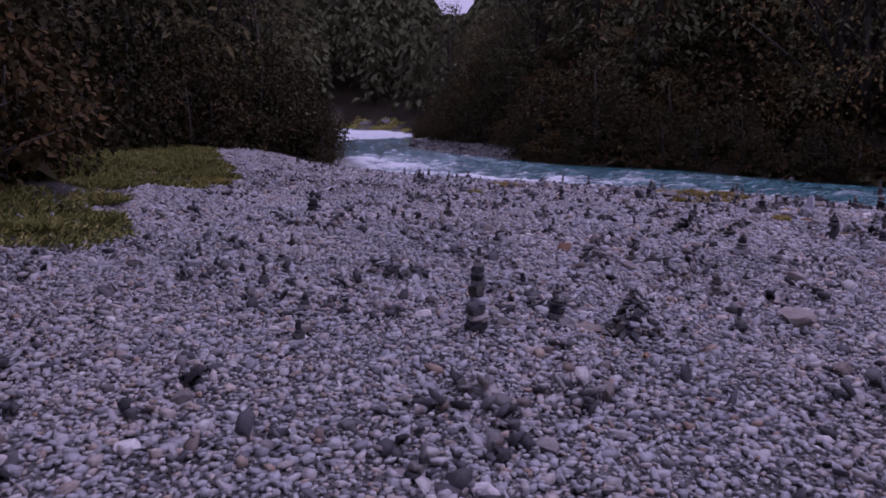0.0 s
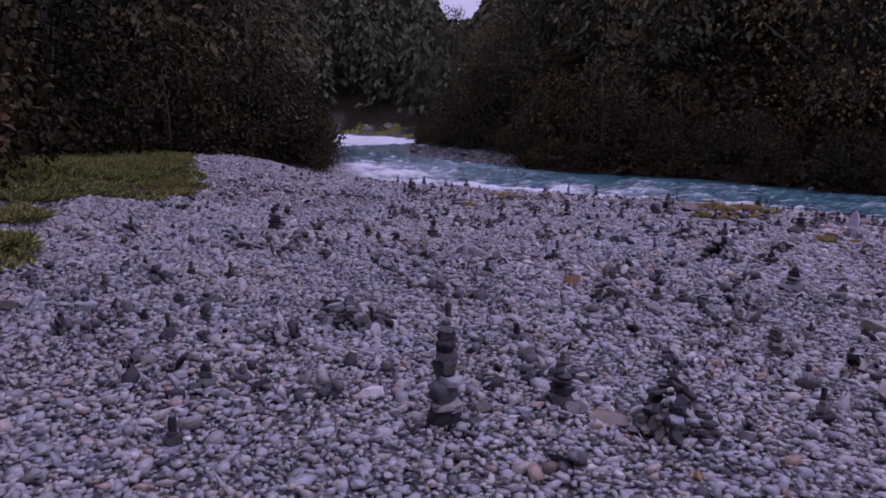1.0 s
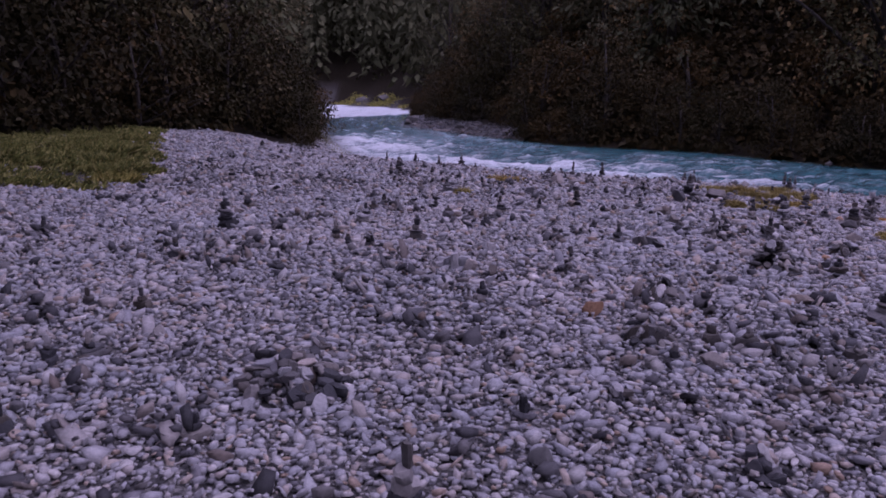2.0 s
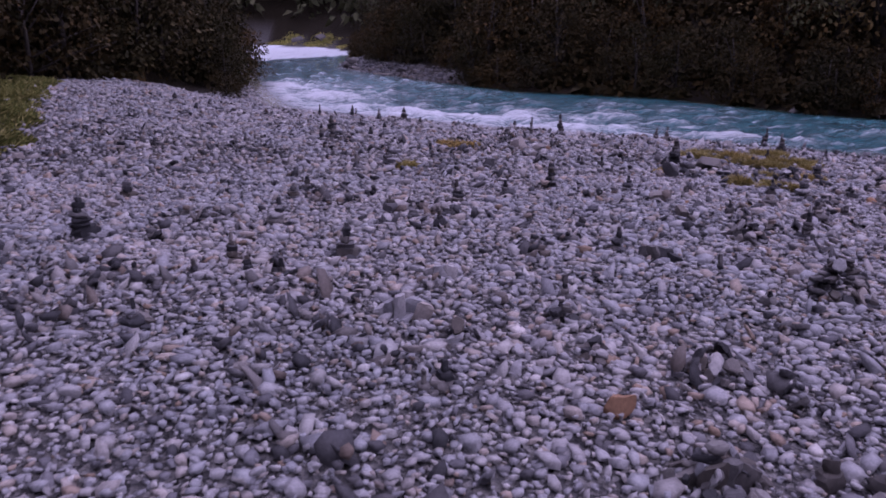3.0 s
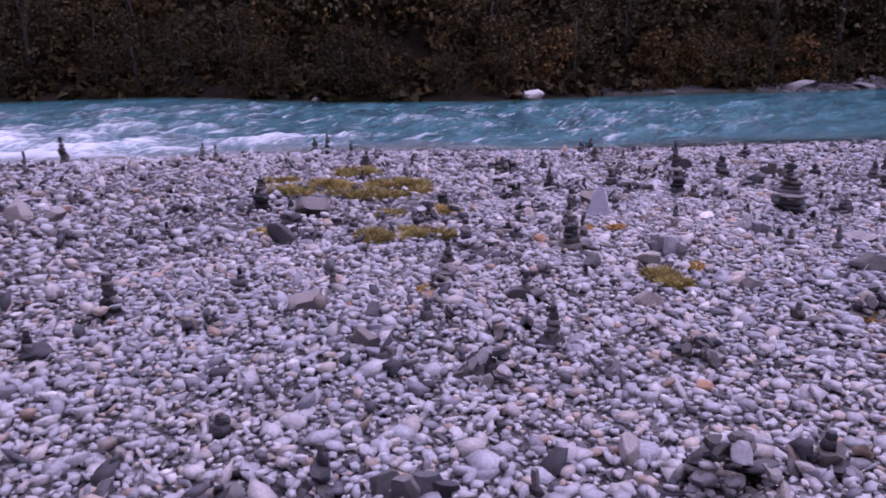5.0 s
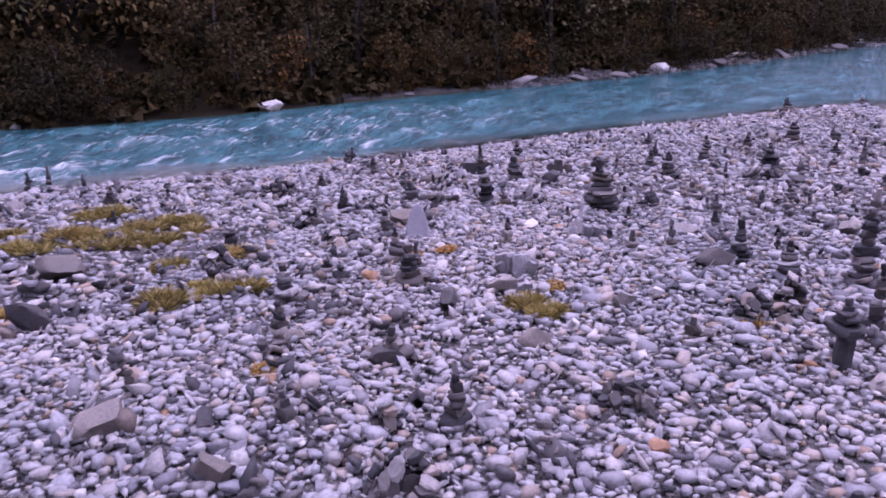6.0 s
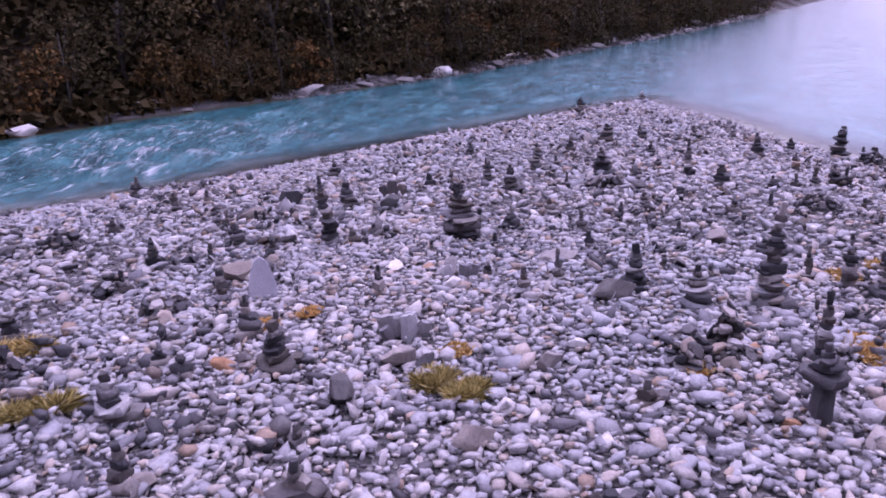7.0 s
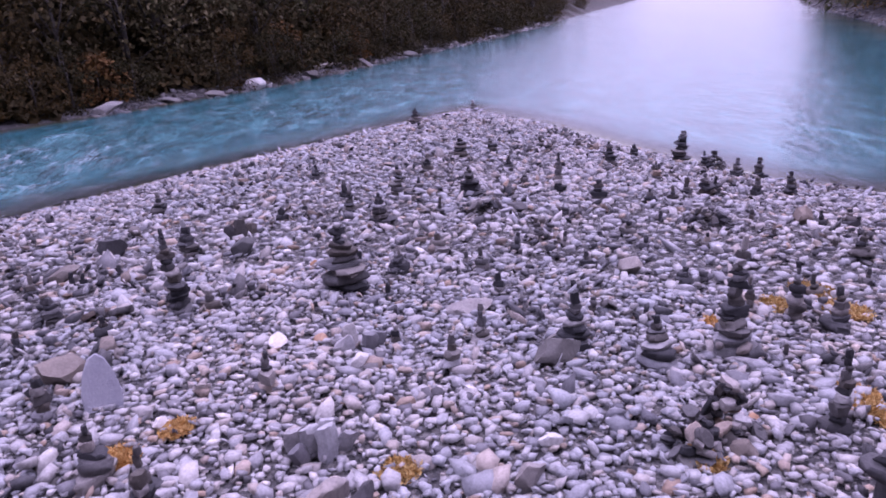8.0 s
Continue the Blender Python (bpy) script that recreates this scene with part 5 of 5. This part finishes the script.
# ---- the grassy edge of the bar ----
def meadow_grass():
    rng = np.random.default_rng(41)
    n = 190000
    x, y = rng.uniform(-8, -2.8, n), rng.uniform(-3, 25, n)
    keep = (in_meadow(x, y) > 0) & (signed_distance(LEFT_WOOD, x, y) < 1.0) & (fbm(x * 0.55, y * 0.55, 35) + 0.35 * fbm(x * 2.1, y * 2.1, 36) > -0.02 - 0.05 * smoothstep(9, 12, y))
    x, y = x[keep], y[keep]
    c = np.stack([x, y, land_height(x, y)], -1)
    d = np.stack([rng.normal(0.2, 0.5, len(x)), rng.normal(0, 0.5, len(x)), np.ones(len(x))], -1)
    tall = 0.10 + 0.30 * np.maximum(0, fbm(x * 1.0, y * 1.0, 37))
    v, f = leaf_sprays(rng, c, d, tall, 0.0065, 0.3)
    return tagged(new("meadow_grass", mesh_from("meadow_grass", v, f, M_GRASS)), "rough green grass along the edge of the gravel", "grass", kind="stuff")


meadow_grass()


def grass_clump(x, y, h, w):
    r = stone_rng
    v, f = blades(r, x, y, ground_z(x, y), 1700, 0.55 * w, 0.45 * h, 0.005, 0.9)
    return tagged(new("grass_clump", mesh_from("grass_clump", v, f, M_GRASS)), "tall clump of green and brown grass beside the gravel", "grass", group="grass clumps")


for x, y, h, w in ((-3.9, 13.4, 0.40, 0.7), (-4.3, 13.9, 0.45, 0.6), (-3.7, 12.9, 0.30, 0.5), (-4.6, 15.0, 0.4, 0.7), (-3.6, 8.2, 0.28, 0.5), (-4.0, 9.2, 0.32, 0.6), (-3.8, 7.3, 0.3, 0.5), (-4.4, 10.4, 0.3, 0.6), (-5.2, 17.5, 0.4, 0.8)):
    grass_clump(x, y, h, w)


def far_meadow():
    """The bright grassy bank up the river."""
    rng = np.random.default_rng(43)
    n = 14000
    x, y = rng.uniform(-13, -1.5, n), rng.uniform(84, 112, n)
    bank = signed_distance(FAR_LAND, x, y)
    keep = (bank > 0.3) & (bank < 3.5 + 4 * fbm(x * 0.5, y * 0.5, 57))
    x, y = x[keep], y[keep]
    c = np.stack([x, y, land_height(x, y)], -1)
    d = np.stack([rng.normal(0, 0.5, len(x)), rng.normal(0, 0.5, len(x)), np.ones(len(x))], -1)
    v, f = leaf_sprays(rng, c, d, 0.34, 0.05, 0.3)
    return tagged(new("bank_grass", mesh_from("bank_grass", v, f, M_BANKGRASS)), "bright green grass on the bank up the river", "grass", kind="stuff")


far_meadow()

# ---- rocks of the far bank ----
for x, y, h, w, mat in ((16.35, 22.1, 0.36, 0.55, M_WHITE), (26.8, 14.95, 0.5, 0.5, M_WHITE), (-7.2, 98, 1.0, 1.6, M_BANK), (-4.6, 95, 0.9, 1.7, M_BANK), (12.2, 26.2, 0.2, 0.3, M_BANK), (13.8, 24.6, 0.2, 0.3, M_BANK)):
    boulder(x, y, h, w, mat, "pale boulder at the water's edge of the wooded bank", "bank_rock", 0.2)
bank_rng = np.random.default_rng(61)
for line, step, lo, hi in (([(22.4, 17.8), (27.2, 14.4), (37.2, 10.0), (46, 6.4), (64, -0.4)], 0.55, 0.25, 0.75), ([(15.5, 22.3), (18.5, 20.6), (22, 17.9)], 1.1, 0.15, 0.4), ([(-0.9, 60), (-1.2, 49), (2.5, 39.5)], 1.5, 0.4, 0.8), ([(33, -9.6), (40, -12.8), (52, -18.8), (73, -28.5)], 1.4, 0.4, 1.0)):
    for x, y, ox, oy in along_line(line, step, bank_rng):
        d = bank_rng.uniform(0.0, 0.9) * (1 if oy > -0.2 and y > -5 else -1)
        w = lo * 0.6 + (hi - lo * 0.6) * bank_rng.uniform(0, 1) ** 2
        if bank_rng.uniform() < 0.3:
            continue
        boulder(x + ox * d, y + oy * d, w * bank_rng.uniform(0.45, 0.8), w, M_BANK, "weathered grey rock on the edge of the far bank", "bank_rock", 0.2)


def rubble():
    """Small stones along the water's edge of the far bank."""
    rng = np.random.default_rng(63)
    xs, ys = [], []
    for line, step, wide in (([(21.6, 18.3), (27.2, 14.4), (37.2, 10.0), (46, 6.4), (64, -0.4)], 0.03, 1.1), ([(-0.9, 62), (-1.2, 49), (2.5, 39.5), (4.2, 36)], 0.016, 1.9), ([(73, -25), (52, -16.8), (40, -12.2), (33, -9.8)], 0.03, 2.4)):
        for x, y, ox, oy in along_line(line, step, rng):
            d = rng.uniform(-0.25, wide)
            xs.append(x + ox * d), ys.append(y + oy * d)
    x, y = np.array(xs), np.array(ys)
    v, f = scatter_stones(rng, x, y, np.clip(rng.lognormal(math.log(0.16), 0.4, len(x)), 0.08, 0.4), COARSE)
    ob = new("bank_rubble", mesh_from("bank_rubble", v, f, M_BANKSMALL))
    ob.parent = ground
    return tagged(ob, "grey rubble along the foot of the wooded bank", kind="stuff")


rubble()


def driftwood(x, y, length, turn, tilt):
    bm = bmesh.new()
    tube(bm, [(0, 0, 0), (length * 0.4, 0.05, 0.05), (length, 0, 0.02)], [0.09, 0.075, 0.03], 8)
    tube(bm, [(length * 0.5, 0.04, 0.05), (length * 0.7, 0.3, 0.22)], [0.035, 0.012], 6)
    ob = part("driftwood_log", bm, M_DRIFT)
    ob.matrix_basis = pose(x, y, ground_z(x, y) + 0.12, 0, tilt, turn)
    return tagged(ob, "bleached driftwood log lying on the wooded bank", "log")


driftwood(0.6, 43.5, 3.2, -20, 3)
driftwood(19.2, 21.2, 2.0, -30, 4)
driftwood(31, 13.6, 1.8, -25, 0)

# ---- larger pebbles of the bar, close to the way ----
PEBBLES = [stone_mesh("pebble", 300 + i, 7, [(0.85, 0.0), (1.0, 0.4), (0.80, 1.0)], M_STONE, rounded=True) for i in range(12)]
peb = np.random.default_rng(91)
for i in range(300):
    f = peb.uniform(0, 1)
    x, y = (peb.uniform(-1.6, 2.6), peb.uniform(2.8, 10)) if i < 150 else (peb.uniform(2.0, 5.6), peb.uniform(8.6, 12))
    size = peb.uniform(0.035, 0.065)
    piece("pebble", PEBBLES[peb.integers(12)], ground, pose(x, y, ground_z(x, y) + 0.014, peb.normal(0, 12), peb.normal(0, 12), peb.uniform(0, 360)) @ Matrix.Diagonal((size * 1.2, size * peb.uniform(0.6, 0.9), size * peb.uniform(0.25, 0.45), 1)))
